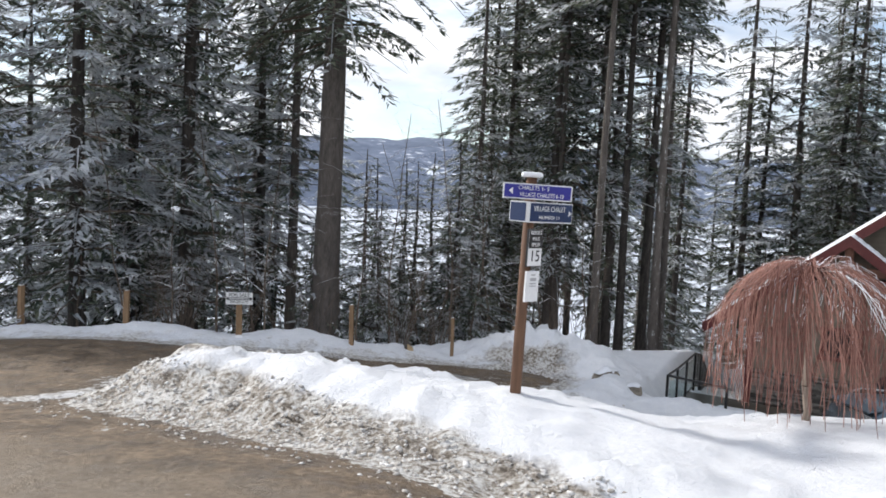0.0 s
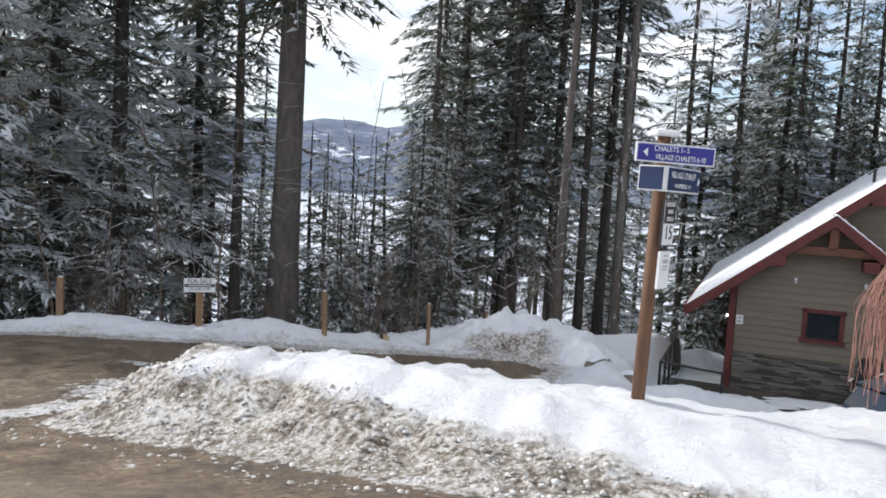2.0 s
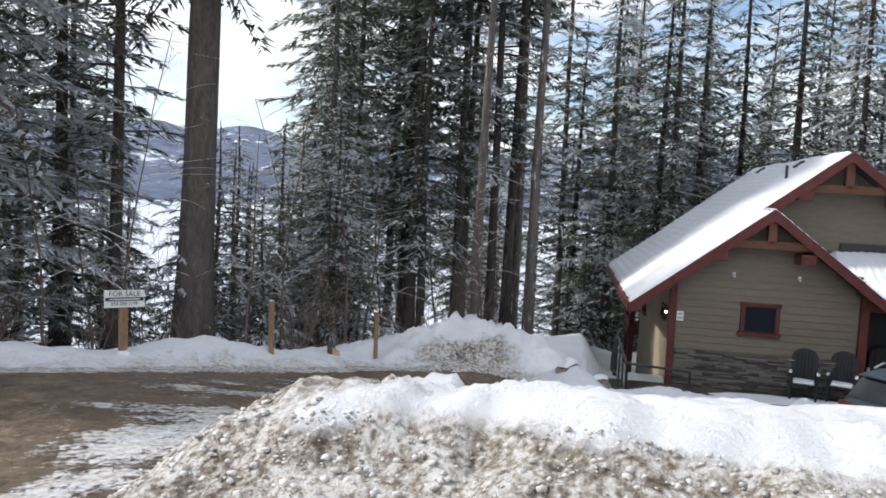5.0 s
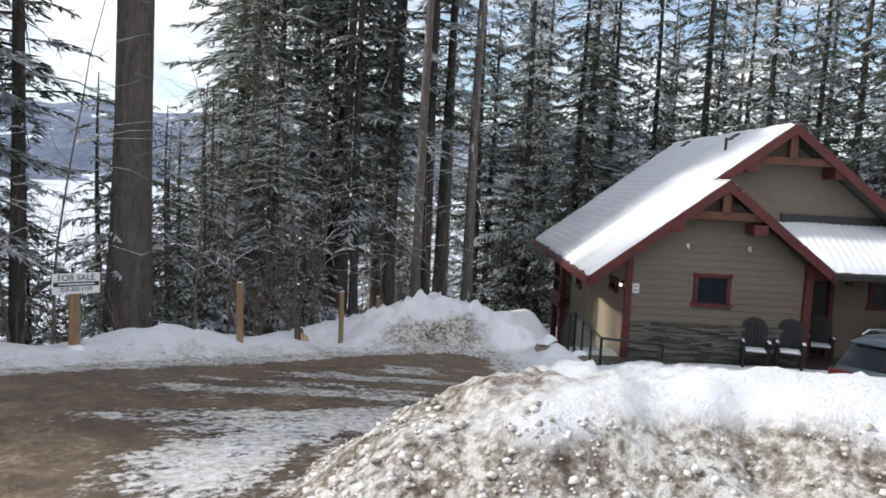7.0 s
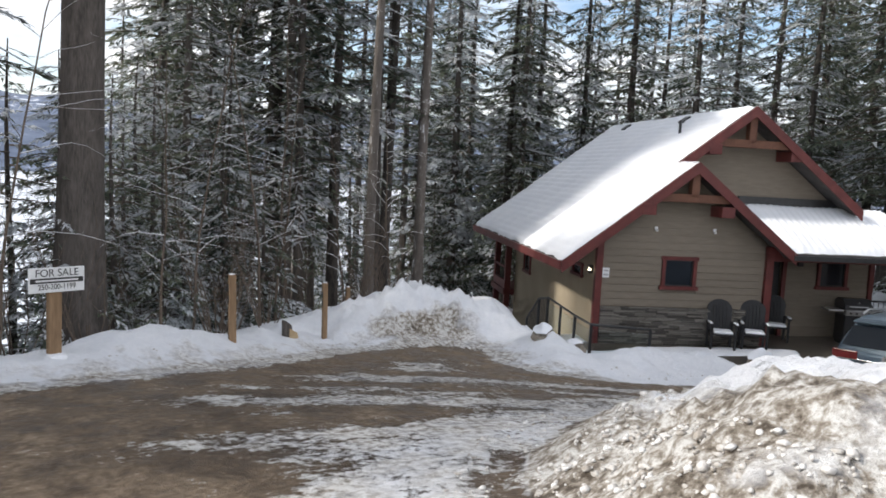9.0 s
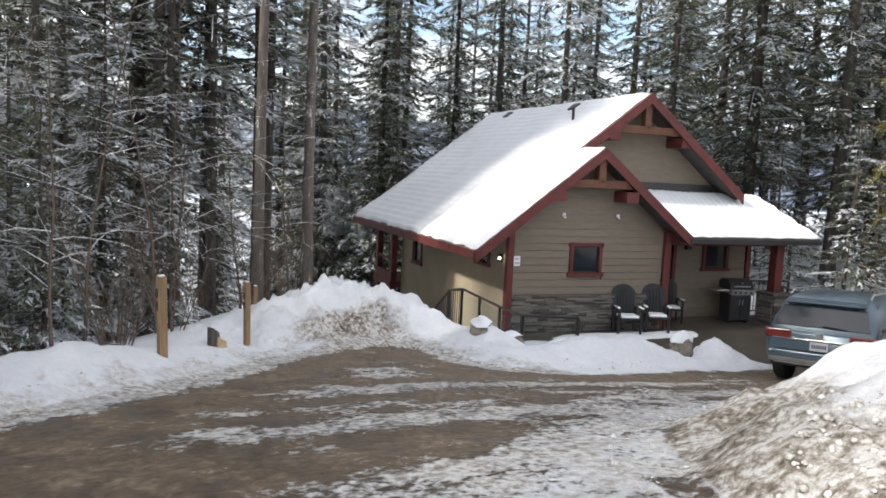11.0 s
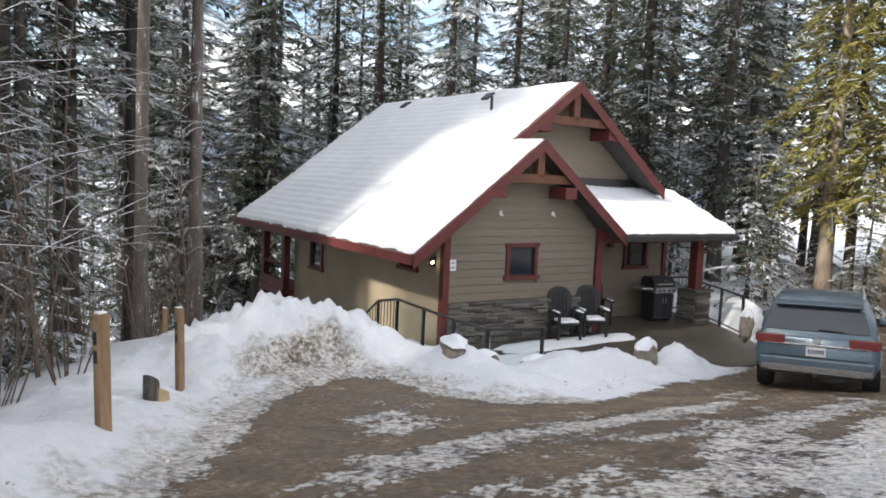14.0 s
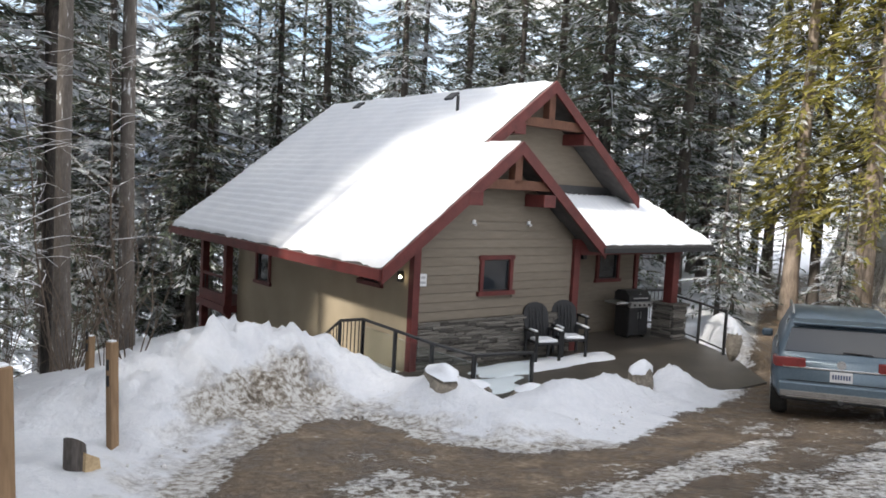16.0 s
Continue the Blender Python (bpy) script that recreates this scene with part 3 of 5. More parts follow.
def plant(kind, x, y, k=1.0, turn=0.0, z=None):
    if z is None:
        z = gz_at(x, y) - 0.1
    m = pose(x, y, z, 0, 0, turn)
    ob = TREES[kind]
    if FIRST[kind]:
        FIRST[kind] = False
        ob.scale = (k, k, k)
        ob.matrix_basis = m @ Matrix.Diagonal((k, k, k, 1))
        return ob
    keep = ob.scale.copy()
    ob.scale = (k, k, k)
    made = copy_thing(ob, m)
    ob.scale = keep
    return made


# the great fir beside the lot
big = thing("conifer_tree", pose(-3.2, 20.9, gz_at(-3.2, 20.9) - 0.1), "massive old fir with a thick dark furrowed trunk", "tree")
v, f = trunk_mesh(30, 0.37, 5, BARK)
raw("trunk", v, f, [BARK], big, smooth=True)
v, f, i = crown_mesh(30, 8.2, 3.6, 190, 5, droop=0.55, snow=0.08, dead=0.1)
raw("crown", v, f, [NEEDLE, FROST, TWIG], big, idx=i)

rng = random.Random(4)
for x, y, k in ((-1.9, 23.2, 0.75), (-0.9, 24.6, 0.95), (0.2, 23.4, 0.7), (1.0, 25.4, 1.0), (-2.4, 26.5, 1.1), (-0.4, 27.5, 1.15), (1.6, 28.0, 1.2), (0.6, 30.5, 1.3), (-1.6, 30.0, 1.3), (-3.0, 29.0, 1.3), (0.9, 22.9, 0.6), (-1.2, 21.9, 0.5)):
    plant("small", x, y, k, rng.uniform(0, 360))
for kind, x, y, k in (("dark", 3.0, 34.0, 1.25), ("dark", 4.3, 29.5, 1.08), ("poles", 6.4, 27.0, 1.0), ("poles", 7.4, 25.9, 1.05), ("poles", 5.2, 25.2, 0.95), ("thin", 4.2, 27.6, 0.9),
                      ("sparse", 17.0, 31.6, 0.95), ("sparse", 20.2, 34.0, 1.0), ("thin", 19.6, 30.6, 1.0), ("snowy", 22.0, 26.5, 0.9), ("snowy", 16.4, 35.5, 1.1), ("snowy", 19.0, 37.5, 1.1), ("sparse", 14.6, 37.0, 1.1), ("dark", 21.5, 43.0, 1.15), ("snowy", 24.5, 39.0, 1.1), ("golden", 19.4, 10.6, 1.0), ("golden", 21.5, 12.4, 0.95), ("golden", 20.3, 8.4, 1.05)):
    plant(kind, x, y, k, rng.uniform(0, 360))


def in_gap(x, y):
    """The open view to the lake between the great fir and the dark spruces."""
    a = math.degrees(math.atan2(x + 1.6, y - 1.5))
    return -5.0 < a < 3.2 and y > 20


def in_sun_lane(x, y):
    """The break in the trees that lets the sun onto the chalet."""
    a, b = x - 8.5, y - 21.5
    along, across = -0.872 * a + 0.49 * b, a * 0.49 + b * 0.872
    return 1 < along < 13 and -4.2 < across < 2.6


def near_house(x, y):
    p = HOUSE_INV @ Vector((x, y, 0))
    return -4.5 < p.x < 11.5 and -6 < p.y < 14


placed = []


def scatter(n, x0, x1, y0, y1, kinds, gap, smin, smax, apart=1.7):
    tries = 0
    while n and tries < 3000:
        tries += 1
        x, y = rng.uniform(x0, x1), rng.uniform(y0, y1)
        lo = 19.6 if x < -1.5 else 22.5
        if x < 9 and y < lo or near_house(x, y) or (gap and in_gap(x, y)) or (kinds != ("small",) and in_sun_lane(x, y)):
            continue
        if any((x - a) ** 2 + (y - b) ** 2 < apart ** 2 for a, b in placed):
            continue
        placed.append((x, y))
        plant(rng.choice(kinds), x, y, rng.uniform(smin, smax), rng.uniform(0, 360))
        n -= 1


scatter(18, -20, -5.0, 19.8, 30, ("snowy", "snowy", "thin", "sparse"), True, 0.8, 1.1)
scatter(10, -32, -6, 28, 48, ("snowy", "sparse", "dark"), True, 0.9, 1.2, 2.5)
scatter(11, 0.5, 9, 24.5, 36, ("thin", "poles", "snowy", "sparse", "poles"), True, 0.85, 1.1)
scatter(13, 9, 30, 32, 44, ("sparse", "snowy", "dark"), True, 0.8, 1.0, 3.2)
scatter(20, 3, 36, 33, 58, ("sparse", "snowy", "thin", "sparse"), True, 0.9, 1.15, 3.4)
scatter(14, 17, 36, 19, 38, ("dark", "thin", "sparse", "snowy"), False, 0.85, 1.05, 3.0)
scatter(18, 18.5, 42, 2, 21, ("dark", "thin", "sparse", "snowy"), False, 0.85, 1.1, 2.6)
scatter(20, -16, 8, 20.5, 32, ("small",), False, 0.5, 1.0, 1.2)
scatter(10, -30, 30, 32, 50, ("small",), False, 0.9, 1.4, 2.0)
scatter(8, 25, 42, 12, 40, ("dark", "thin", "dark"), False, 0.95, 1.2, 2.0)
scatter(8, 17, 26, 10, 24, ("small",), False, 0.5, 0.9, 1.2)


def bare_shrub(seed, h, spread, n):
    rg = random.Random(seed)
    e = thing("bare_shrub", pose(0, 0, 0), "leafless brown shrub at the snow bank", "shrub", "shrubs along the slope")
    for _ in range(n):
        bm = bmesh.new()
        a = rg.uniform(0, 6.28)
        p = Vector((0.12 * math.cos(a), 0.12 * math.sin(a), -0.1))
        d = Vector((math.cos(a) * spread, math.sin(a) * spread, 1)).normalized()
        r = 0.012
        for _k in range(4):
            q = p + d * h * 0.27 * rg.uniform(0.7, 1.2)
            rod(bm, p, q, r, r * 0.65, 4)
            for _s in range(2):
                side = (d + Vector((rg.uniform(-1, 1), rg.uniform(-1, 1), rg.uniform(-0.2, 0.5)))).normalized()
                rod(bm, q, q + side * h * 0.16, r * 0.5, r * 0.2, 3)
            p, r = q, r * 0.65
            d = (d + Vector((rg.uniform(-0.35, 0.35), rg.uniform(-0.35, 0.35), rg.uniform(-0.15, 0.1)))).normalized()
        part("stem", bm, TWIG, e)
    return e


shrub = bare_shrub(3, 2.6, 0.35, 9)
for j in range(22):
    x = rng.uniform(-9, 5)
    y = np.interp(x, [-9, -4, 0, 2.5, 5], [19.0, 18.8, 20.6, 22.0, 22.2]) + rng.uniform(0, 2.2)
    m = pose(x, y, gz_at(x, y), 0, 0, rng.uniform(0, 360))
    if j == 0:
        shrub.matrix_basis = m
    else:
        shrub.scale = (1, 1, 1)
        c = copy_thing(shrub, m @ Matrix.Scale(rng.uniform(0.6, 1.25), 4))


def bare_sapling(seed, h):
    """A thin leafless tree with long side branches, snow lying along their tops."""
    rg = random.Random(seed)
    e = thing("bare_sapling", pose(0, 0, 0), "thin leafless sapling with snow along its branches", "tree", "saplings along the slope")
    bm, top = bmesh.new(), bmesh.new()
    p, d, r = Vector((0, 0, -0.2)), Vector((rg.uniform(-0.1, 0.1), rg.uniform(-0.1, 0.1), 1)).normalized(), 0.032
    for k in range(9):
        q = p + d * h / 9
        rod(bm, p, q, r, r * 0.85, 5)
        for _ in range(3 if k > 1 else 0):
            a = rg.uniform(0, 6.28)
            o = Vector((math.cos(a), math.sin(a), rg.uniform(0.1, 0.7))).normalized()
            w, b_ = r * 0.4, p.lerp(q, rg.random())
            for _s in range(4):
                c_ = b_ + o * h * 0.075 * rg.uniform(0.6, 1.2)
                rod(bm, b_, c_, w, w * 0.7, 3)
                rod(top, b_ + Vector((0, 0, w)), c_ + Vector((0, 0, w * 0.8)), w * 0.8, w * 0.6, 3)
                tw = (o + Vector((rg.uniform(-1, 1), rg.uniform(-1, 1), rg.uniform(-0.3, 0.5)))).normalized()
                rod(bm, c_, c_ + tw * 0.35, w * 0.5, w * 0.2, 3)
                b_, w = c_, w * 0.72
                o = (o + Vector((rg.uniform(-0.3, 0.3), rg.uniform(-0.3, 0.3), rg.uniform(-0.3, 0.05)))).normalized()
        p, r = q, r * 0.84
        d = (d + Vector((rg.uniform(-0.12, 0.12), rg.uniform(-0.12, 0.12), 0))).normalized()
    part("stem", bm, TWIG, e)
    tagged(part("snow", top, SNOW, e, "thin line of snow on the branches"), kind="stuff")
    return e


for sapling, spots in ((bare_sapling(31, 6.5), ((-4.6, 19.6), (-1.4, 20.8), (0.3, 21.6), (-8.2, 19.6), (1.6, 23.0), (-0.6, 22.6), (-6.0, 20.2))), (bare_sapling(32, 5.0), ((-2.2, 19.9), (0.9, 22.2), (-7.0, 19.4), (-5.2, 21.0), (3.2, 23.2), (4.6, 23.4), (-9.6, 19.9)))):
    for j, (x, y) in enumerate(spots):
        m = pose(x, y, gz_at(x, y), 0, 0, rng.uniform(0, 360))
        if j:
            copy_thing(sapling, m @ Matrix.Scale(rng.uniform(0.8, 1.2), 4))
        else:
            sapling.matrix_basis = m

# ---- chalet ----
ch = thing("chalet", HOUSE, "taupe sided chalet with dark red trim and a snow-covered roof", "house")
S = 0.77
APEX_U, APEX_Z = 4.1, 6.05


def main_z(u):
    return APEX_Z - S * abs(u - APEX_U)


def front_z(u):
    return APEX_Z - S * (APEX_U - 2.12) - S * abs(u - 2.12)


def wall_x(name, x0, x1, y, thick, z0, z1, holes, mat):
    """A wall along x with rectangular openings (x0, x1, z0, z1)."""
    xs = sorted({x0, x1, *[h[0] for h in holes], *[h[1] for h in holes]})
    zs = sorted({z0, z1, *[h[2] for h in holes], *[h[3] for h in holes]})
    bm = bmesh.new()
    for a, b in zip(xs, xs[1:]):
        for c, d in zip(zs, zs[1:]):
            if not any(h[0] <= a and b <= h[1] and h[2] <= c and d <= h[3] for h in holes):
                box(bm, ((a + b) / 2, y, (c + d) / 2), (b - a, thick, d - c))
    bmesh.ops.remove_doubles(bm, verts=bm.verts[:], dist=0.001)
    return bm


def window(m, w, h, label="dark red framed window with dark glass"):
    """A window in its own x-z plane, facing -y."""
    bm = boxes(((-w / 2 + 0.04, 0, 0), (0.09, 0.10, h + 0.1)), ((w / 2 - 0.04, 0, 0), (0.09, 0.10, h + 0.1)), ((0, 0, h / 2), (w + 0.08, 0.10, 0.09)), ((0, -0.01, -h / 2), (w + 0.12, 0.13, 0.09)), bevel=0.006)
    fr = part("window", bm, RED, ch, label)
    fr.matrix_basis = m
    p = part("pane", boxes(((0, 0.03, 0), (w - 0.1, 0.012, h - 0.06))), GLASS, fr)
    part("sash", boxes(((-w / 2 + 0.10, 0.015, 0), (0.03, 0.03, h - 0.06)), ((w / 2 - 0.10, 0.015, 0), (0.03, 0.03, h - 0.06)), ((0, 0.015, h / 2 - 0.06), (w - 0.2, 0.03, 0.03)), ((0, 0.015, -h / 2 + 0.06), (w - 0.2, 0.03, 0.03))), BLACK, fr)
    return p


# front wall core, set behind the boards and stones
WIN = (1.64, 2.54, 1.42, 2.16)
bm = wall_x("w", 0.05, 4.45, 0.14, 0.2, -1.0, 2.9, [WIN], SIDING)
prism(bm, [(0.05, 2.9), (4.45, 2.9), (4.45, front_z(4.45) - 0.2), (2.12, front_z(2.12) - 0.2), (0.45, front_z(0.45) - 0.2), (0.05, 2.9)][:5], 1, 0.04, 0.24)
part("wall", bm, SIDING, ch)
# the recessed entry wall with its door and window
bm = wall_x("w", 4.45, 8.35, 1.4, 0.2, -1.0, 3.2, [(4.75, 5.65, 0.02, 2.08), (6.72, 7.62, 1.36, 2.1)], SIDING)
prism(bm, [(2.0, 3.2), (8.2, 3.2), (7.2, main_z(7.2) - 0.2), (4.1, main_z(4.1) - 0.2), (2.0, main_z(2.0) - 0.2)], 1, 1.3, 1.5)
part("wall", bm, SIDING, ch)
part("wall", boxes(((4.4, 0.75, 1.0), (0.12, 1.1, 4.0))), SIDING, ch)
# side wall towards the drive
holes = [(1.1, 1.9, 1.5, 1.78), (6.15, 7.0, 0.85, 1.75)]
bm = bmesh.new()
ys = sorted({0.04, 8.2, *[h[0] for h in holes], *[h[1] for h in holes]})
zs = sorted({-4.5, 2.6, *[h[2] for h in holes], *[h[3] for h in holes]})
for a, b in zip(ys, ys[1:]):
    for c, d in zip(zs, zs[1:]):
        if not any(h[0] <= a and b <= h[1] and h[2] <= c and d <= h[3] for h in holes):
            box(bm, (0.1, (a + b) / 2, (c + d) / 2), (0.2, b - a, d - c))
bmesh.ops.remove_doubles(bm, verts=bm.verts[:], dist=0.001)
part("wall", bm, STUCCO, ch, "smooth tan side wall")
part("wall", prism(bmesh.new(), [(0.2, -4.5), (7.2, -4.5), (7.2, main_z(7.2) - 0.2), (4.1, main_z(4.1) - 0.2), (0.2, main_z(0.2) - 0.2)], 1, 8.0, 8.2), SIDING, ch)
part("wall", boxes(((7.1, 4.8, -0.6), (0.2, 6.5, 8.0))), SIDING, ch)
part("floor", boxes(((3.6, 4.7, -0.1), (6.7, 6.2, 0.2))), CONCRETE, ch)
window(pose((WIN[0] + WIN[1]) / 2, 0.02, (WIN[2] + WIN[3]) / 2), 0.9, 0.74)
window(pose(7.17, 1.28, 1.73), 0.9, 0.74)
window(pose(-0.0, 1.5, 1.64, 0, 0, -90), 0.8, 0.28)
window(pose(-0.0, 6.58, 1.3, 0, 0, -90), 0.85, 0.9)
# entry door
door = part("door", boxes(((5.2, 1.36, 1.05), (0.88, 0.06, 2.04)), bevel=0.008), BLACK_RESIN, ch, "dark panelled entry door")
part("door_panel", boxes(((5.2, 1.325, 1.55), (0.6, 0.02, 0.7)), ((5.2, 1.325, 0.55), (0.6, 0.02, 0.7)), bevel=0.008), BLACK_RESIN, door)
part("handle", rod(bmesh.new(), (4.88, 1.28, 1.0), (4.88, 1.28, 1.16), 0.015), STEEL, door, "steel door handle")
# trims
for nm, c, s_ in (("corner_board", (0.0, 0.0, 0.8), (0.16, 0.16, 4.2)), ("door_surround", (4.47, 0.02, 1.2), (0.20, 0.18, 2.6)), ("door_surround", (5.72, 1.26, 1.05), (0.12, 0.08, 2.1)),
                  ("door_surround", (4.6, -0.02, 2.46), (0.5, 0.2, 0.16)), ("corner_board", (8.35, 1.3, 0.9), (0.14, 0.14, 2.7))):
    part(nm, boxes((c, s_), bevel=0.008), RED, ch)


def slab(name, pts, lift, thick, mat, parent, label=""):
    """A sloping slab over a polygon of (u, v, z), from z + lift - thick to z + lift."""
    bm = bmesh.new()
    n = len(pts)
    hi = [bm.verts.new((p[0], p[1], p[2] + lift)) for p in pts]
    lo = [bm.verts.new((p[0], p[1], p[2] + lift - thick)) for p in pts]
    fs = [bm.faces.new(hi), bm.faces.new(lo[::-1])] + [bm.faces.new((lo[i], lo[(i + 1) % n], hi[(i + 1) % n], hi[i])) for i in range(n)]
    bmesh.ops.recalc_face_normals(bm, faces=fs)
    return part(name, bm, mat, parent, label)


EL, ER, VF, VM, VB = -1.1, 7.35, -0.5, 0.6, 10.5
left = [(EL, VF), (2.12, VF), (2.12, VM), (APEX_U, VM), (APEX_U, VB), (EL, VB)]
roof_l = slab("roof", [(u, v, main_z(u)) for u, v in left], 0, 0.16, ROOFING, ch)
roof_r = slab("roof", [(u, v, main_z(u)) for u, v in ((APEX_U, VM), (ER, VM), (ER, VB), (APEX_U, VB))], 0, 0.16, ROOFING, ch)
roof_f = slab("roof", [(u, v, front_z(u)) for u, v in ((2.12, VF), (4.85, VF), (4.85, 1.3), (2.12, 1.3))], 0, 0.16, ROOFING, ch)
CAN = [(4.75, -0.55, 2.43), (9.1, -0.55, 2.43), (8.3, 1.3, 3.55), (3.9, 1.3, 3.55)]
roof_c = slab("porch_roof", CAN, 0, 0.12, ROOFING, ch)


def snow_sheet(parent, f, u0, u1, v0, v1, skip, thick, seed, ragged=0.05, grid=0.048, u_top=APEX_U):
    """A snow layer following shingle courses, thinner towards its ragged edges."""
    us, vs = np.arange(u0, u1 + 1e-6, (u1 - u0) / max(2, round((u1 - u0) / grid))), np.arange(v0, v1 + 1e-6, (v1 - v0) / max(2, round((v1 - v0) / (grid * 2))))
    bm = bmesh.new()
    top, keep = {}, {}
    for i, u in enumerate(us):
        for j, v in enumerate(vs):
            if skip(u, v):
                continue
            nn = noise.fractal(Vector((u * 0.9, v * 0.9, seed)), 1, 2, 4)
            rim = i in (0, len(us) - 1) or j in (0, len(vs) - 1) or skip(u - 0.1, v - 0.2) or skip(u + 0.1, v - 0.2)
            course = 0.034 * (1 - ((u - u0) * 1.26 / 0.24) % 1.0 if u < u_top else ((u - u0) * 1.26 / 0.24) % 1.0)
            h = 0.008 if rim else thick * (0.75 + 0.35 * nn) + course
            du = ragged * noise.noise(Vector((u * 5, v * 5, seed))) if rim else 0
            dv = ragged * noise.noise(Vector((v * 5, u * 5, seed + 2))) if rim else 0
            top[i, j] = bm.verts.new((u + du, v + dv, f(u + du, v + dv) + h))
    for i in range(len(us) - 1):
        for j in range(len(vs) - 1):
            q = [top.get(k) for k in ((i, j), (i + 1, j), (i + 1, j + 1), (i, j + 1))]
            if all(q):
                bm.faces.new(q)
    bmesh.ops.recalc_face_normals(bm, faces=bm.faces[:])
    return part("snow_cover", bm, SNOW, parent, "white snow layer", smooth=True)


snow_sheet(roof_l, lambda u, v: main_z(u), EL + 0.02, APEX_U, VF + 0.02, VB - 0.03, lambda u, v: u > 2.13 and v < VM + 0.02, 0.075, 1.0)
snow_sheet(roof_r, lambda u, v: main_z(u), APEX_U, ER - 0.02, VM + 0.03, VB - 0.03, lambda u, v: False, 0.06, 2.0)
snow_sheet(roof_f, lambda u, v: front_z(u), 2.12, 4.83, VF + 0.03, 0.7, lambda u, v: False, 0.05, 3.0)
snow_sheet(roof_c, lambda u, v: 2.43 + (v + 0.55) * 1.12 / 1.85, 4.0, 9.08, -0.53, 1.25, lambda u, v: u > 9.1 - (v + 0.55) * 0.43 or front_z(u) > 2.43 + (v + 0.55) * 0.605 + 0.02, 0.10, 4.0, 0.03)
part("vent_pipe", rod(bmesh.new(), (3.2, 2.95, main_z(3.2) - 0.1), (3.2, 2.95, main_z(3.2) + 0.42), 0.04, n=12), BLACK, ch)
for yv in (3.9, 8.4):
    part("roof_vent", boxes(((3.78, yv, main_z(3.78) + 0.06), (0.3, 0.34, 0.12), (0, -38, 0)), bevel=0.02), BLACK, ch)


def rake(f, ua, ub, v, name="fascia"):
    """A fascia board following a roof slope on its front edge."""
    bm = bmesh.new()
    prism(bm, [(ua, f(ua) + 0.005), (ub, f(ub) + 0.005), (ub, f(ub) - 0.27), (ua, f(ua) - 0.27)], 1, v - 0.05, v)
    return part(name, bm, RED, ch)


rake(main_z, EL, 2.12, VF - 0.005)
rake(front_z, 2.12, 4.86, VF - 0.006)
rake(main_z, 2.0, APEX_U, VM - 0.005)
rake(main_z, APEX_U, ER, VM - 0.006)
rake(main_z, EL, APEX_U, VB + 0.06)
part("fascia", boxes(((EL - 0.03, (VF + VB) / 2, main_z(EL) - 0.10), (0.05, VB - VF, 0.20))), RED, ch)
part("soffit", boxes(((-0.5, (VF + VB) / 2, main_z(-0.5) - 0.21), (1.3, VB - VF - 0.1, 0.03), (0, -37.6, 0))), RED, ch)
part("fascia", boxes(((6.95, -0.57, 2.33), (4.35, 0.05, 0.12))), BLACK, ch, "dark porch gutter")
# gable trusses and brackets
part("king_post", boxes(((2.12, VF + 0.14, 4.05), (0.2, 0.2, 0.75)), bevel=0.01), TIMBER, ch)
part("tie_beam", boxes(((2.12, VF + 0.14, 3.66), (2.1, 0.2, 0.2)), bevel=0.01), TIMBER, ch)
part("king_post", boxes(((4.1, VM + 0.14, 5.5), (0.2, 0.2, 0.75)), bevel=0.01), TIMBER, ch)
part("tie_beam", boxes(((4.1, VM + 0.14, 5.1), (2.1, 0.2, 0.2)), bevel=0.01), TIMBER, ch)
for u, v, z in ((0.95, -0.22, 3.36), (2.95, -0.22, 3.36), (3.1, 0.95, 4.92), (5.35, 0.95, 4.84)):
    part("bracket", boxes(((u, v, z), (0.34, 0.7, 0.26)), bevel=0.012), RED, ch)
part("wall", boxes(((6.0, 1.27, 3.66), (3.6, 0.06, 0.2))), BLACK, ch, "dark flashing above the porch roof")
for u in (1.4, 2.93):
    part("spotlight", rod(boxes(((u, 0.0, 2.88), (0.07, 0.04, 0.09))), (u, 0.0, 2.86), (u, -0.07, 2.83), 0.028), WHITE, ch)
lan = part("wall_lamp", boxes(((-0.06, 0.38, 1.78), (0.1, 0.1, 0.2)), bevel=0.01), BLACK, ch)
bm = bmesh.new()
bmesh.ops.create_uvsphere(bm, u_segments=10, v_segments=8, radius=0.032, matrix=pose(-0.12, 0.3, 1.78))
part("bulb", bm, GLOW, lan, "lit warm bulb")
plate = part("number_plate", boxes(((0.19, -0.01, 1.75), (0.17, 0.02, 0.24))), WHITE, ch)
for z_, w_ in ((1.70, 0.12), (1.80, 0.1)):
    part("print_bar", boxes(((0.19, -0.022, z_), (w_, 0.005, 0.045))), GREY_TEXT, plate)
part("wall_lamp", boxes(((6.15, 1.25, 2.0), (0.16, 0.16, 0.14)), bevel=0.02), BLACK, ch)
# porch column on a stone pier
part("column", boxes(((8.17, 0, 1.6), (0.26, 0.26, 1.5)), bevel=0.012), RED, ch)
part("beam", boxes(((6.5, 0, 2.28), (3.9, 0.16, 0.2)), bevel=0.01), RED, ch)
pier = part("pier", boxes(((8.17, 0, 0.42), (0.56, 0.56, 0.88))), MORTAR, ch)
part("cap", boxes(((8.17, 0, 0.88), (0.74, 0.74, 0.07)), bevel=0.012), STONE, pier)
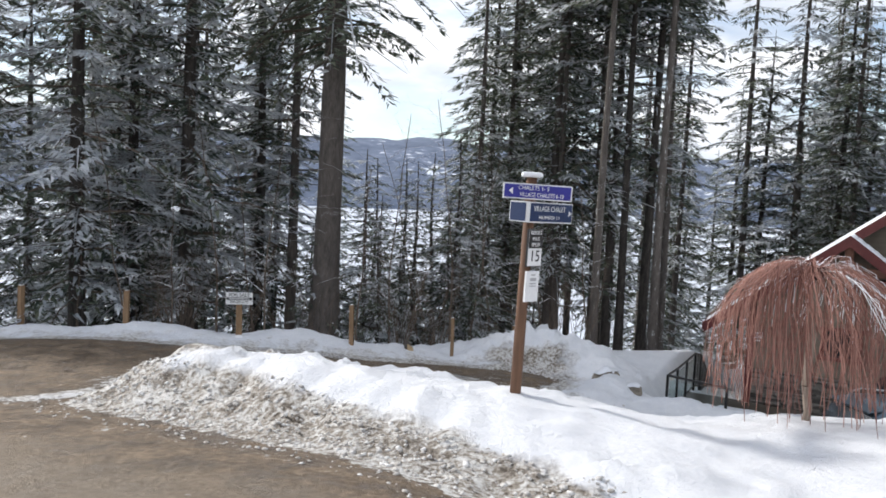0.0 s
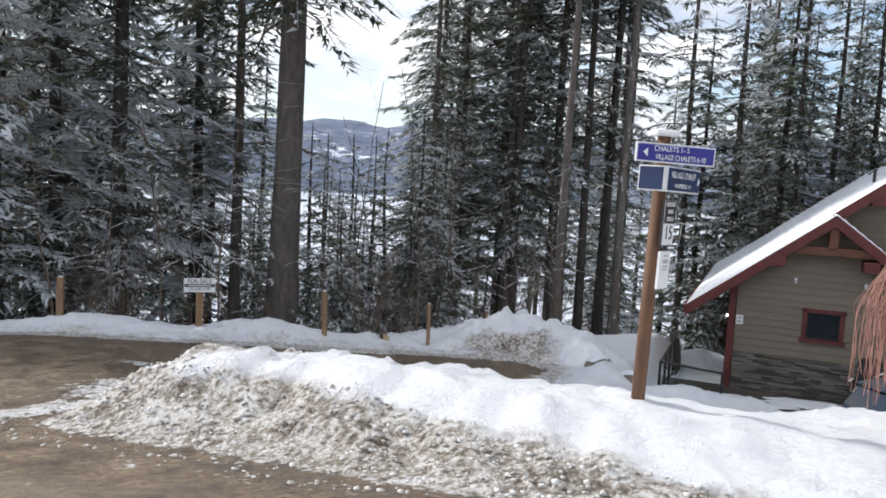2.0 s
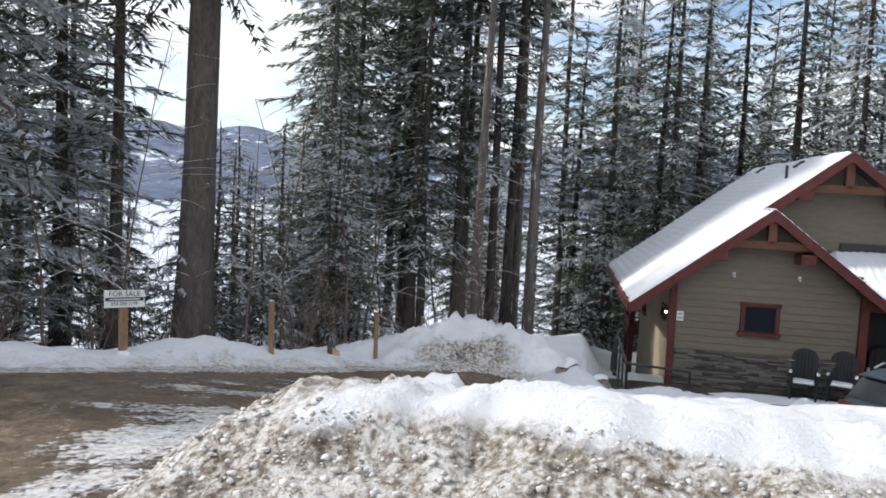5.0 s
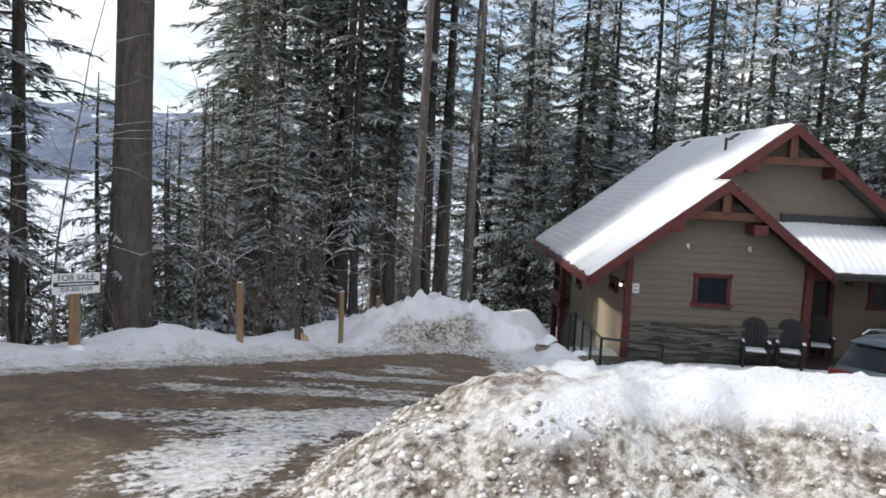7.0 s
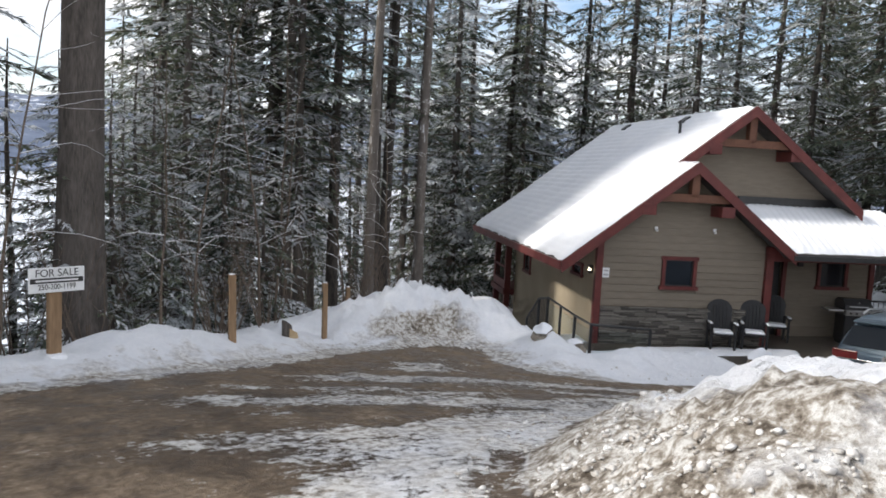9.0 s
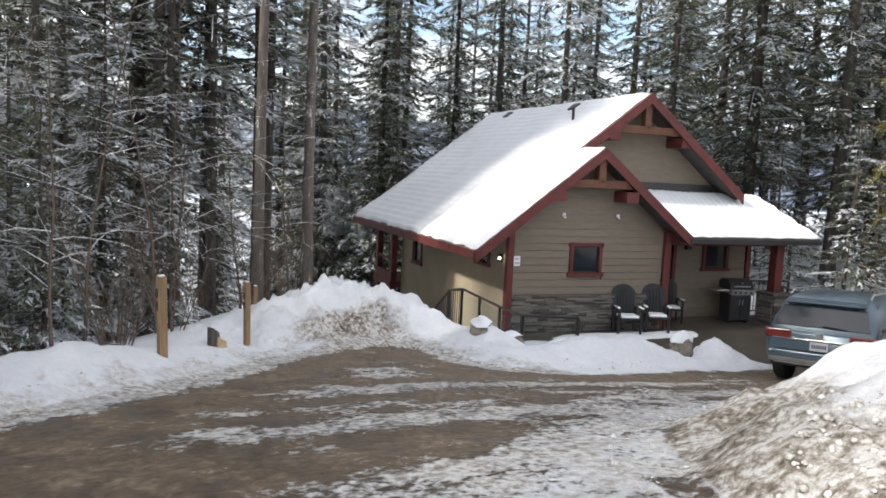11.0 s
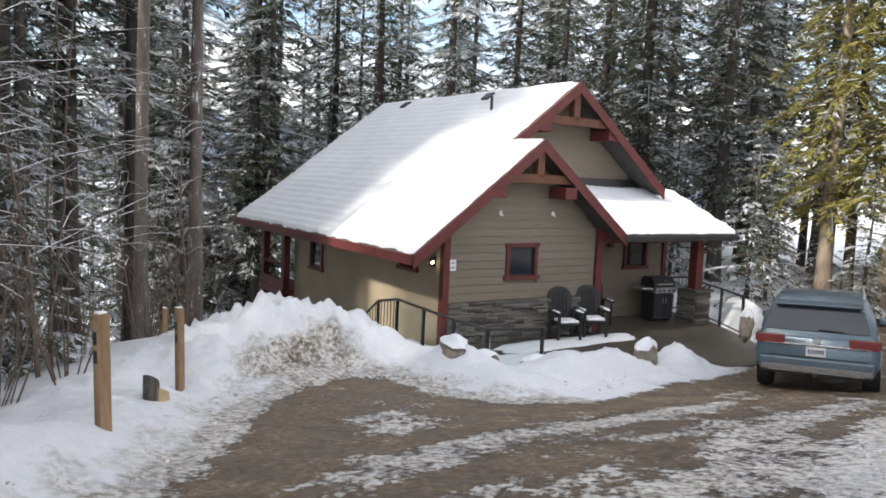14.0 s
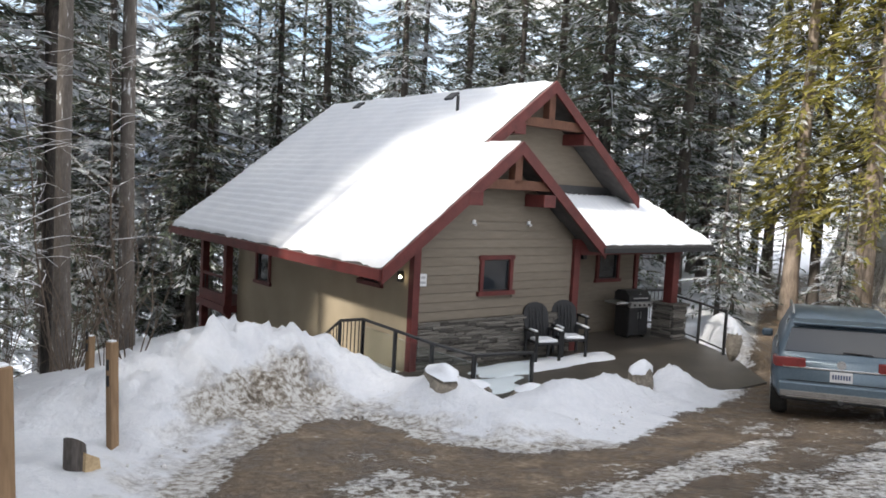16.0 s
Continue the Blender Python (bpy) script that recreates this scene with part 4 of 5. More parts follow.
# rear deck
part("deck", boxes(((0.6, 9.2, -0.1), (2.0, 2.0, 0.2))), RED, ch)
for y in (8.3, 10.0):
    part("deck_post", boxes(((-0.25, y, -0.8), (0.2, 0.2, 5.9)), bevel=0.01), RED, ch)
part("deck_rail", boxes(((-0.3, 9.15, 0.75), (0.07, 1.7, 0.07)), ((-0.3, 9.15, 0.12), (0.12, 1.9, 0.35))), RED, ch)
for k in range(6):
    part("baluster", rod(bmesh.new(), (-0.3, 8.5 + 0.26 * k, 0.2), (-0.3, 8.5 + 0.26 * k, 0.75), 0.012, n=6), BLACK, ch)

# patio
HM = HOUSE
patio = thing("patio", HM, "wet dark concrete patio with patches of snow", "patio", kind="structure")
part("slab", prism(bmesh.new(), [(-1.5, -3.2), (0.8, -3.9), (6.0, -3.9), (7.6, -2.2), (8.9, 0.2), (8.9, 1.3), (4.5, 1.3), (4.5, 0.03), (-1.5, 0.03)], 2, -0.2, 0.0), CONCRETE, patio)


def snow_patch(cx, cy, rx, ry, seed, h=0.05):
    bm = bmesh.new()
    rings, n = 6, 36
    c = bm.verts.new((cx, cy, h + 0.01))
    last = None
    for j in range(1, rings + 1):
        ring = []
        for i in range(n):
            a = 2 * math.pi * i / n
            k = j / rings
            w = 1 + 0.45 * noise.fractal(Vector((math.cos(a) * 1.6, math.sin(a) * 1.6, seed)), 1, 2, 4)
            ring.append(bm.verts.new((cx + rx * k * w * math.cos(a), cy + ry * k * w * math.sin(a), 0.004 + h * (1 - k ** 4) * (0.8 + 0.4 * noise.noise(Vector((a * 2, k * 4, seed)))))))
        for i in range(n):
            if last is None:
                bm.faces.new((c, ring[i], ring[(i + 1) % n]))
            else:
                bm.faces.new((last[i], ring[i], ring[(i + 1) % n], last[(i + 1) % n]))
        last = ring
    o = obj("snow_patch", bm, SNOW, smooth=True)
    o.matrix_basis = HM @ pose(0, 0, 0.0)
    return tagged(o, "thin trodden snow left on the patio", "snow", "snow patches", "stuff")


for q in ((2.6, -0.75, 1.7, 0.45, 1.0), (0.3, -1.5, 1.2, 0.55, 2.0), (4.2, -0.7, 0.9, 0.35, 3.0), (1.6, -1.0, 0.7, 0.25, 4.0)):
    snow_patch(*q)


# chairs
def chair():
    e = thing("patio_chair", HM, "black resin patio chair with a rounded back and snowy seat", "chair", "chairs on the patio")
    bm = bmesh.new()
    pts = [(-0.27, 0.38)] + [(0.30 * math.cos(radians(a)) * 1.0, 0.93 + 0.25 * math.sin(radians(a))) for a in range(180, -1, -20)] + [(0.27, 0.38)]
    prism(bm, pts, 1, 0.22, 0.26)
    bmesh.ops.transform(bm, matrix=Matrix.Translation((0, 0.24, 0.38)) @ Matrix.Rotation(radians(-14), 4, "X") @ Matrix.Translation((0, -0.24, -0.38)), verts=bm.verts)
    back_ = part("backrest", bm, BLACK_RESIN, e)
    bm = bmesh.new()
    for k in (-0.16, -0.08, 0, 0.08, 0.16):
        rod(bm, (k, 0.20, 0.42), (k, 0.38, 1.05), 0.012, n=5)
    part("slat", bm, BLACK, back_)
    part("seat", boxes(((0, -0.02, 0.38), (0.52, 0.52, 0.06)), bevel=0.02), BLACK_RESIN, e)
    part("cushion_snow", boxes(((0, -0.06, 0.43), (0.46, 0.42, 0.07)), bevel=0.03), SNOW, e, "snow lying on the seat")
    for sx in (-0.3, 0.3):
        arm = part("armrest", boxes(((sx, -0.02, 0.62), (0.08, 0.56, 0.04)), bevel=0.012), BLACK_RESIN, e)
        part("snow_cap", boxes(((sx, -0.12, 0.655), (0.07, 0.3, 0.035)), bevel=0.014), SNOW, arm, "snow on the armrest")
        for sy in (-0.24, 0.22):
            part("leg", boxes(((sx * 0.93, sy, 0.31), (0.055, 0.055, 0.62)), bevel=0.008), BLACK_RESIN, e)
    return e


c0 = chair()
c0.matrix_basis = HM @ pose(3.08, -0.48, 0.03, 0, 0, -16)
copy_thing(c0, HM @ pose(3.95, -0.45, 0.03, 0, 0, -22))
copy_thing(c0, HM @ pose(5.25, 0.7, 0.0, 0, 0, -20))

# grill
g = thing("gas_grill", HM @ pose(7.35, 0.55, 0.0, 0, 0, -8), "black gas grill with a steel control panel", "grill")
part("cabinet", boxes(((0, 0, 0.42), (0.66, 0.5, 0.72)), bevel=0.02), BLACK, g)
for sx in (-0.165, 0.165):
    d_ = part("door", boxes(((sx, -0.26, 0.42), (0.31, 0.02, 0.62)), bevel=0.006), BLACK_RESIN, g)
    part("handle", rod(bmesh.new(), (sx * 0.3, -0.29, 0.5), (sx * 0.3, -0.29, 0.66), 0.008, n=6), STEEL, d_)
cpn = part("control_panel", boxes(((0, -0.29, 0.86), (0.72, 0.10, 0.14), (12, 0, 0)), bevel=0.01), STEEL, g, "brushed steel panel")
for k in range(4):
    part("knob", rod(bmesh.new(), (-0.24 + 0.16 * k, -0.33, 0.86), (-0.24 + 0.16 * k, -0.37, 0.85), 0.026, n=12), BLACK, cpn)
bm = bmesh.new()
prism(bm, [(-0.27, 0.93), (0.27, 0.93), (0.27, 1.12), (0.14, 1.2), (-0.12, 1.2), (-0.27, 1.06)], 0, -0.36, 0.36)
lid = part("lid", bm, BLACK, g)
part("gauge", rod(bmesh.new(), (0, -0.23, 1.12), (0, -0.26, 1.1), 0.04, n=12), CHROME, lid)
part("handle", rod(bmesh.new(), (-0.25, -0.3, 1.02), (0.25, -0.3, 1.02), 0.014), STEEL, lid)
for sx in (-0.56, 0.56):
    part("side_shelf", boxes(((sx, -0.02, 0.9), (0.38, 0.46, 0.05)), bevel=0.01), STEEL, g)
for sx in (-0.28, 0.28):
    part("foot", boxes(((sx, 0, 0.03), (0.06, 0.4, 0.06))), BLACK, g)


# railings
def railing(pts, label, glass=False, bars=False, name="railing", hgt=1.0):
    e = thing(name, HM @ pose(*pts[0][:2], pts[0][2] - hgt), label, "railing")
    o = Vector((pts[0][0], pts[0][1], pts[0][2] - hgt))
    Q = [Vector(p) - o for p in pts]
    for q in Q:
        part("post", boxes(((q.x, q.y, q.z - hgt / 2), (0.055, 0.055, hgt)), bevel=0.005), BLACK, e)
    for a, b in zip(Q, Q[1:]):
        part("top_rail", rod(bmesh.new(), a, b, 0.028, n=6), BLACK, e)
        dn = Vector((0, 0, hgt - 0.12))
        part("bottom_rail", rod(bmesh.new(), a - dn, b - dn, 0.02, n=6), BLACK, e)
        if bars:
            n = max(2, int((b - a).length / 0.13))
            for k in range(1, n):
                q = a.lerp(b, k / n)
                part("baluster", rod(bmesh.new(), q, q - dn, 0.010, n=5), BLACK, e)
        if glass:
            bm = bmesh.new()
            vs = [bm.verts.new(p) for p in (a.lerp(b, 0.04) - dn, b.lerp(a, 0.04) - dn, b.lerp(a, 0.04) - dn * 0.12, a.lerp(b, 0.04) - dn * 0.12)]
            fc = bm.faces.new(vs)
            ex = bmesh.ops.extrude_face_region(bm, geom=[fc])
            nrm = (b - a).cross(Vector((0, 0, 1))).normalized() * 0.01
            bmesh.ops.translate(bm, verts=[v for v in ex["geom"] if isinstance(v, bmesh.types.BMVert)], vec=nrm)
            p = part("glass_panel", bm, CLEAR, e)
            p.visible_shadow = False
    return e


railing([(-1.3, -0.31, 1.14), (-1.3, -1.31, 1.12), (-1.3, -2.32, 1.10), (-1.3, -3.33, 1.12)], "black metal railing with glass panels", True)
railing([(-1.3, -3.33, 1.12), (0.0, -3.22, 1.02)], "black metal railing with glass panels", True)
railing([(-1.3, -0.31, 1.14), (-1.3, 0.48, 0.98), (-1.3, 1.51, 0.30)], "black metal stair railing with upright bars", False, True)
railing([(8.55, 0.1, 1.05), (8.0, -1.0, 1.05), (7.35, -2.1, 1.05)], "black metal railing at the patio edge", False, False)
railing([(8.0, 1.2, 1.05), (9.6, 0.9, 1.05)], "black metal railing behind the porch column", False, True)

# ---- sign post ----
pole = thing("sign_post", pose(0.78, 7.42, -0.42, 0, 1.5, 0), "round brown wooden post carrying resort direction signs", "sign post")
bm = rod(bmesh.new(), (0, 0, -0.6), (0, 0, 2.2), 0.057, 0.053, 20)
part("post", bm, POLE_WOOD, pole, smooth=True)
part("snow_cap", boxes(((0, 0, 2.225), (0.20, 0.17, 0.05)), bevel=0.02), SNOW, pole, "small cap of snow")


def board(m, w, h, face, label, border=0.012, rim=WHITE):
    b = part("sign_board", boxes(((0, 0, 0), (w, 0.02, h))), rim, pole, label)
    b.matrix_basis = m
    part("panel", boxes(((0, -0.012, 0), (w - 2 * border, 0.006, h - 2 * border))), face, b)
    return b


def arrow(b, x, z, s_, mat):
    return part("arrow", prism(bmesh.new(), [(x - s_, z), (x + s_ * 0.5, z - abs(s_) * 1.3), (x + s_ * 0.5, z + abs(s_) * 1.3)], 1, -0.0185, -0.0155), mat, b)


FACE = pose(0, -0.017, 0, 90, 0, 0)
b = board(pose(0.05, -0.125, 2.06, 0, 0, 4), 0.67, 0.15, BLUE, "blue direction sign with white lettering")
words("CHALETS 1- 5", 0.058, WHITE, b, Matrix.Translation((-0.04, 0, 0.033)) @ FACE, squeeze=0.86)
words("VILLAGE CHALETS 6-10", 0.058, WHITE, b, Matrix.Translation((0.04, 0, -0.032)) @ FACE, squeeze=0.72)
arrow(b, -0.255, 0, 0.026, WHITE)
b = board(pose(-0.112, -0.095, 1.865, 0, 0, -47), 0.22, 0.20, NAVY, "navy sign panel seen edge on")
b = board(pose(0.215, 0.05, 1.865, 0, 0, 43), 0.66, 0.20, NAVY, "navy sign with white lettering")
words("VILLAGE CHALET", 0.072, WHITE, b, Matrix.Translation((-0.03, 0, 0.034)) @ FACE, squeeze=0.88)
words("NUMBER 11", 0.050, WHITE, b, Matrix.Translation((-0.03, 0, -0.05)) @ FACE, squeeze=1.25)
arrow(b, 0.28, 0, -0.024, WHITE)
b = board(pose(0.066, -0.071, 1.52, 0, 0, 43), 0.215, 0.37, WHITE, "white speed limit sign with a black heading", 0.008, BLACK)
part("heading", boxes(((0, -0.016, 0.085), (0.199, 0.004, 0.18))), BLACK, b)
for k, w_ in enumerate(("RESORT", "MAX", "SPEED")):
    words(w_, 0.05, WHITE, b, Matrix.Translation((0, -0.003, 0.145 - 0.058 * k)) @ FACE, squeeze=0.95)
words("15", 0.155, BLACK, b, Matrix.Translation((0, 0.0, -0.085)) @ FACE, squeeze=1.0)
b = board(pose(0.066, -0.071, 1.14, 0, 0, 43), 0.19, 0.30, WHITE, "white notice sheet with small print", 0.004)
part("print_bar", boxes(((0, -0.017, 0.115), (0.06, 0.002, 0.012)), ((0, -0.017, 0.07), (0.09, 0.002, 0.03)), ((0, -0.017, 0.03), (0.09, 0.002, 0.012)), ((0, -0.017, 0.005), (0.09, 0.002, 0.01))), GREY_TEXT, b)


# ---- wooden posts along the edge ----
def wooden_post(x, y, ztop, w=0.13, name="wooden_post", dark=False, base=None):
    zb = gz_at(x, y) - 0.15 if base is None else base - 0.1
    e = thing(name, pose(x, y, zb, rng.uniform(-1.5, 1.5), rng.uniform(-1.5, 1.5), rng.uniform(-25, 5)), "square weathered timber post standing in the snow", "post", "posts along the lot edge")
    h = ztop - zb
    part("post", boxes(((0, 0, h / 2), (w, w, h)), bevel=0.012), POST_WOOD, e)
    part("snow_cap", boxes(((0, 0, h + 0.004), (w * 0.7, w * 0.7, 0.02)), bevel=0.006), SNOW, e)
    for k in (0.25, 0.5):
        part("bracket", boxes(((-w / 2 - 0.004, 0, h * 0.55 + k * 0.6), (0.012, w * 0.4, 0.1))), BLACK, e)
    return e


wooden_post(-2.05, 17.5, -1.12, 0.10)
wooden_post(0.34, 19.13, -1.60, 0.085)
wooden_post(2.1, 21.3, -2.10, 0.085)
wooden_post(-7.47, 17.8, -1.05, 0.12)
wooden_post(-10.2, 18.2, -1.1, 0.12)

fs = thing("for_sale_sign", pose(-4.46, 16.62, -1.85, 0, 0, 10), "white for sale sign on a wooden post", "sign")
part("post", boxes(((0, 0.03, 0.33), (0.13, 0.1, 1.0)), bevel=0.01), POST_WOOD, fs)
part("base_snow", boxes(((0.0, -0.03, 0.03), (0.2, 0.2, 0.12)), bevel=0.04), SNOW, fs)
pl = part("sign_board", boxes(((0, -0.04, 0.91), (0.58, 0.02, 0.27)), bevel=0.004), WHITE, fs)
FS = pose(0, -0.053, 0, 90, 0, 0)
words("FOR SALE", 0.115, BLACK, pl, Matrix.Translation((0, 0, 0.985)) @ FS, squeeze=0.92)
part("print_bar", boxes(((0, -0.053, 0.905), (0.55, 0.004, 0.055))), BLACK, pl)
part("print_bar", boxes(((0, -0.057, 0.905), (0.44, 0.003, 0.018))), WHITE, pl)
words("250-200-1199", 0.082, BLACK, pl, Matrix.Translation((0, 0, 0.835)) @ FS, squeeze=0.85)

st = thing("tree_stump", pose(-0.75, 18.4, gz_at(-0.75, 18.4) - 0.05, 4, -6, 0) @ Matrix.Scale(0.78, 4), "cut stump with a pale slanted face in the snow", "stump")
bm = rod(bmesh.new(), (0, 0, -0.1), (0, 0, 0.34), 0.12, 0.10, 12)
for v in bm.verts:
    if v.co.z > 0.2:
        v.co.z += -0.9 * v.co.x - 0.3 * v.co.y
part("bole", bm, BARK, st)
bm = prism(bmesh.new(), [(-0.02, 0.02), (0.18, 0.0), (0.16, 0.14), (0.0, 0.26)], 1, -0.14, -0.105)
part("cut_face", bm, CUT_WOOD, st)


# ---- rocks ----
def rock(x, y, z, s_, seed, label="grey landscape boulder capped with snow", cap=True):
    e = thing("boulder", pose(x, y, z, 0, 0, seed * 40), label, "rock", "boulders round the patio")
    bm = bmesh.new()
    bmesh.ops.create_icosphere(bm, subdivisions=3, radius=1.0)
    for v in bm.verts:
        d = 1 + 0.28 * noise.fractal(v.co * 1.3 + Vector((seed, 0, 0)), 1, 2, 4)
        v.co = Vector((v.co.x * s_[0], v.co.y * s_[1], v.co.z * s_[2])) * d
    cap_bm = bm.copy()
    part("stone", bm, ROCK, e)
    if cap:
        for v in list(cap_bm.verts):
            if v.co.z < s_[2] * 0.45:
                cap_bm.verts.remove(v)
        for v in cap_bm.verts:
            v.co = v.co * 1.05 + Vector((0, 0, 0.03))
        part("snow_cap", cap_bm, SNOW, e, smooth=True)
    else:
        cap_bm.free()
    return e


rock(3.9, 17.25, -2.52, (0.42, 0.22, 0.2), 1.0)
rock(4.5, 17.0, -2.75, (0.25, 0.2, 0.16), 2.0)
rock(5.4, 16.5, -2.95, (0.3, 0.25, 0.18), 3.0)
rock(8.2, 15.32, -3.2, (0.30, 0.2, 0.36), 4.0)
rock(12.2, 13.9, -3.0, (0.2, 0.16, 0.36), 5.0)


# ---- weeping shrub ----
ws = thing("weeping_shrub", pose(3.52, 7.1, -0.60) @ Matrix.Scale(0.96, 4), "weeping shrub with a dome of bare reddish hanging twigs", "shrub")
bm = bmesh.new()
p = Vector((0, 0, -0.2))
for k in range(7):
    q = Vector((0.03 * math.sin(k * 2.1), 0.03 * math.cos(k * 1.7), 0.04 + 0.25 * k))
    rod(bm, p, q, 0.042, 0.038, 8)
    p = q
part("stem", bm, PALE_BARK, ws)
rs = np.random.default_rng(8)
V, F, I = [], [], []
for n_ in range(470):
    a = rs.uniform(0, 2 * math.pi)
    reach = 0.86 * rs.uniform(0.15, 1.0) ** 0.55 * (1 + 0.12 * math.sin(3 * a))
    crest = 1.86 + rs.uniform(-0.08, 0.05)
    end = rs.uniform(0.22, 0.9) if rs.random() < 0.85 else rs.uniform(0.9, 1.3)
    pts = []
    for k in np.linspace(0, 1, 8):
        q_ = min(1.0, k / 0.5)
        r_ = reach * q_ ** 0.9 + 0.05 * max(0, k - 0.5)
        z_ = crest - 0.20 * (1 - q_) ** 2 - 0.62 * (r_ / 0.9) ** 2
        if k > 0.5:
            z_ -= max(0.1, z_ - end) * ((k - 0.5) / 0.5) ** 1.1
        pts.append(Vector((r_ * math.cos(a + 0.35 * k) + rs.normal() * 0.016, r_ * math.sin(a + 0.35 * k) + rs.normal() * 0.016, z_)))
    wd = 0.0034
    t_ = Vector((-math.sin(a), math.cos(a), 0)) * wd
    o_ = Vector((math.cos(a), math.sin(a), 0.3)) * wd
    b0 = len(V)
    for q in pts:
        V += [q - t_, q + t_, q + o_ * 1.6]
    white = rs.random() < 0.3 and math.cos(a - 0.2) > -0.2
    for k in range(7):
        for c_ in range(3):
            F.append((b0 + 3 * k + c_, b0 + 3 * k + (c_ + 1) % 3, b0 + 3 * k + 3 + (c_ + 1) % 3, b0 + 3 * k + 3 + c_))
            I.append(1 if white and k <= 4 else 0)
raw("twig_dome", V, F, [RED_TWIG, SNOW], ws, idx=I)

# ---- parked car ----
car = thing("parked_suv", pose(8.92, 12.36, gz_at(8.6, 12.3) + 0.02, -3.5, -2.6, -92) @ Matrix.Scale(0.91, 4), "blue-grey mid-size family SUV with road grime", "car")
# local axes: y forward, x to the right
HALF = [(-2.50, 0.40, 0.86), (-2.50, 0.62, 0.93), (-2.47, 0.80, 0.95), (-2.42, 1.06, 0.93)]


def loft(sections, mat, name, parent, label="", smooth=True):
    """Skin cross-sections; each is (y, list of (x, z)) for one half, mirrored."""
    bm = bmesh.new()
    rings = []
    for y, half in sections:
        ring = [bm.verts.new((x, y, z)) for x, z in half] + [bm.verts.new((-x, y, z)) for x, z in half[::-1]]
        rings.append(ring)
    n = len(rings[0])
    for a, b_ in zip(rings, rings[1:]):
        for i in range(n):
            bm.faces.new((a[i], a[(i + 1) % n], b_[(i + 1) % n], b_[i]))
    bm.faces.new(rings[0])
    bm.faces.new(rings[-1][::-1])
    bmesh.ops.recalc_face_normals(bm, faces=bm.faces[:])
    return part(name, bm, mat, parent, label, smooth)


def sec(y, w, zb, zt, top):
    return (y, [(w * 0.90, zb), (w * 0.98, zb + 0.15), (w, zb + 0.38), (w * 0.985, zt - 0.16), (w * 0.955, zt - 0.04), (top, zt)])


body = loft([sec(-2.44, 0.86, 0.42, 1.02, 0.78), sec(-2.36, 0.95, 0.42, 1.07, 0.88), sec(-1.9, 0.985, 0.40, 1.10, 0.90), sec(-0.5, 0.99, 0.28, 1.10, 0.90), sec(0.9, 0.99, 0.28, 1.08, 0.90),
             sec(1.9, 0.97, 0.30, 1.02, 0.80), sec(2.4, 0.90, 0.36, 0.94, 0.70), sec(2.52, 0.74, 0.44, 0.84, 0.60)], CAR_PAINT, "body", car)


def cab(y, w, zb, zt, top):
    return (y, [(w, zb), (w * 0.97, zb + (zt - zb) * 0.45), (top, zt - 0.05), (top - 0.09, zt)])


loft([cab(-2.40, 0.90, 1.03, 1.10, 0.84), cab(-2.18, 0.90, 1.03, 1.55, 0.72), cab(-1.98, 0.90, 1.03, 1.70, 0.70), cab(-0.9, 0.91, 1.03, 1.76, 0.71), cab(0.2, 0.90, 1.03, 1.74, 0.70), cab(0.75, 0.88, 1.03, 1.55, 0.70),
      cab(1.25, 0.86, 1.0, 1.08, 0.78)], CAR_PAINT, "cabin", car)


def plate_on(name, pts, mat, parent, thick=0.014, label=""):
    bm = bmesh.new()
    f0 = bm.faces.new([bm.verts.new(p_) for p_ in pts])
    bm.normal_update()
    n_ = f0.normal.copy()
    ex = bmesh.ops.extrude_face_region(bm, geom=[f0])
    bmesh.ops.translate(bm, verts=[v for v in ex["geom"] if isinstance(v, bmesh.types.BMVert)], vec=n_ * thick)
    return part(name, bm, mat, parent, label)


def y_rear(z):
    return -2.40 + (z - 1.10) * 0.49


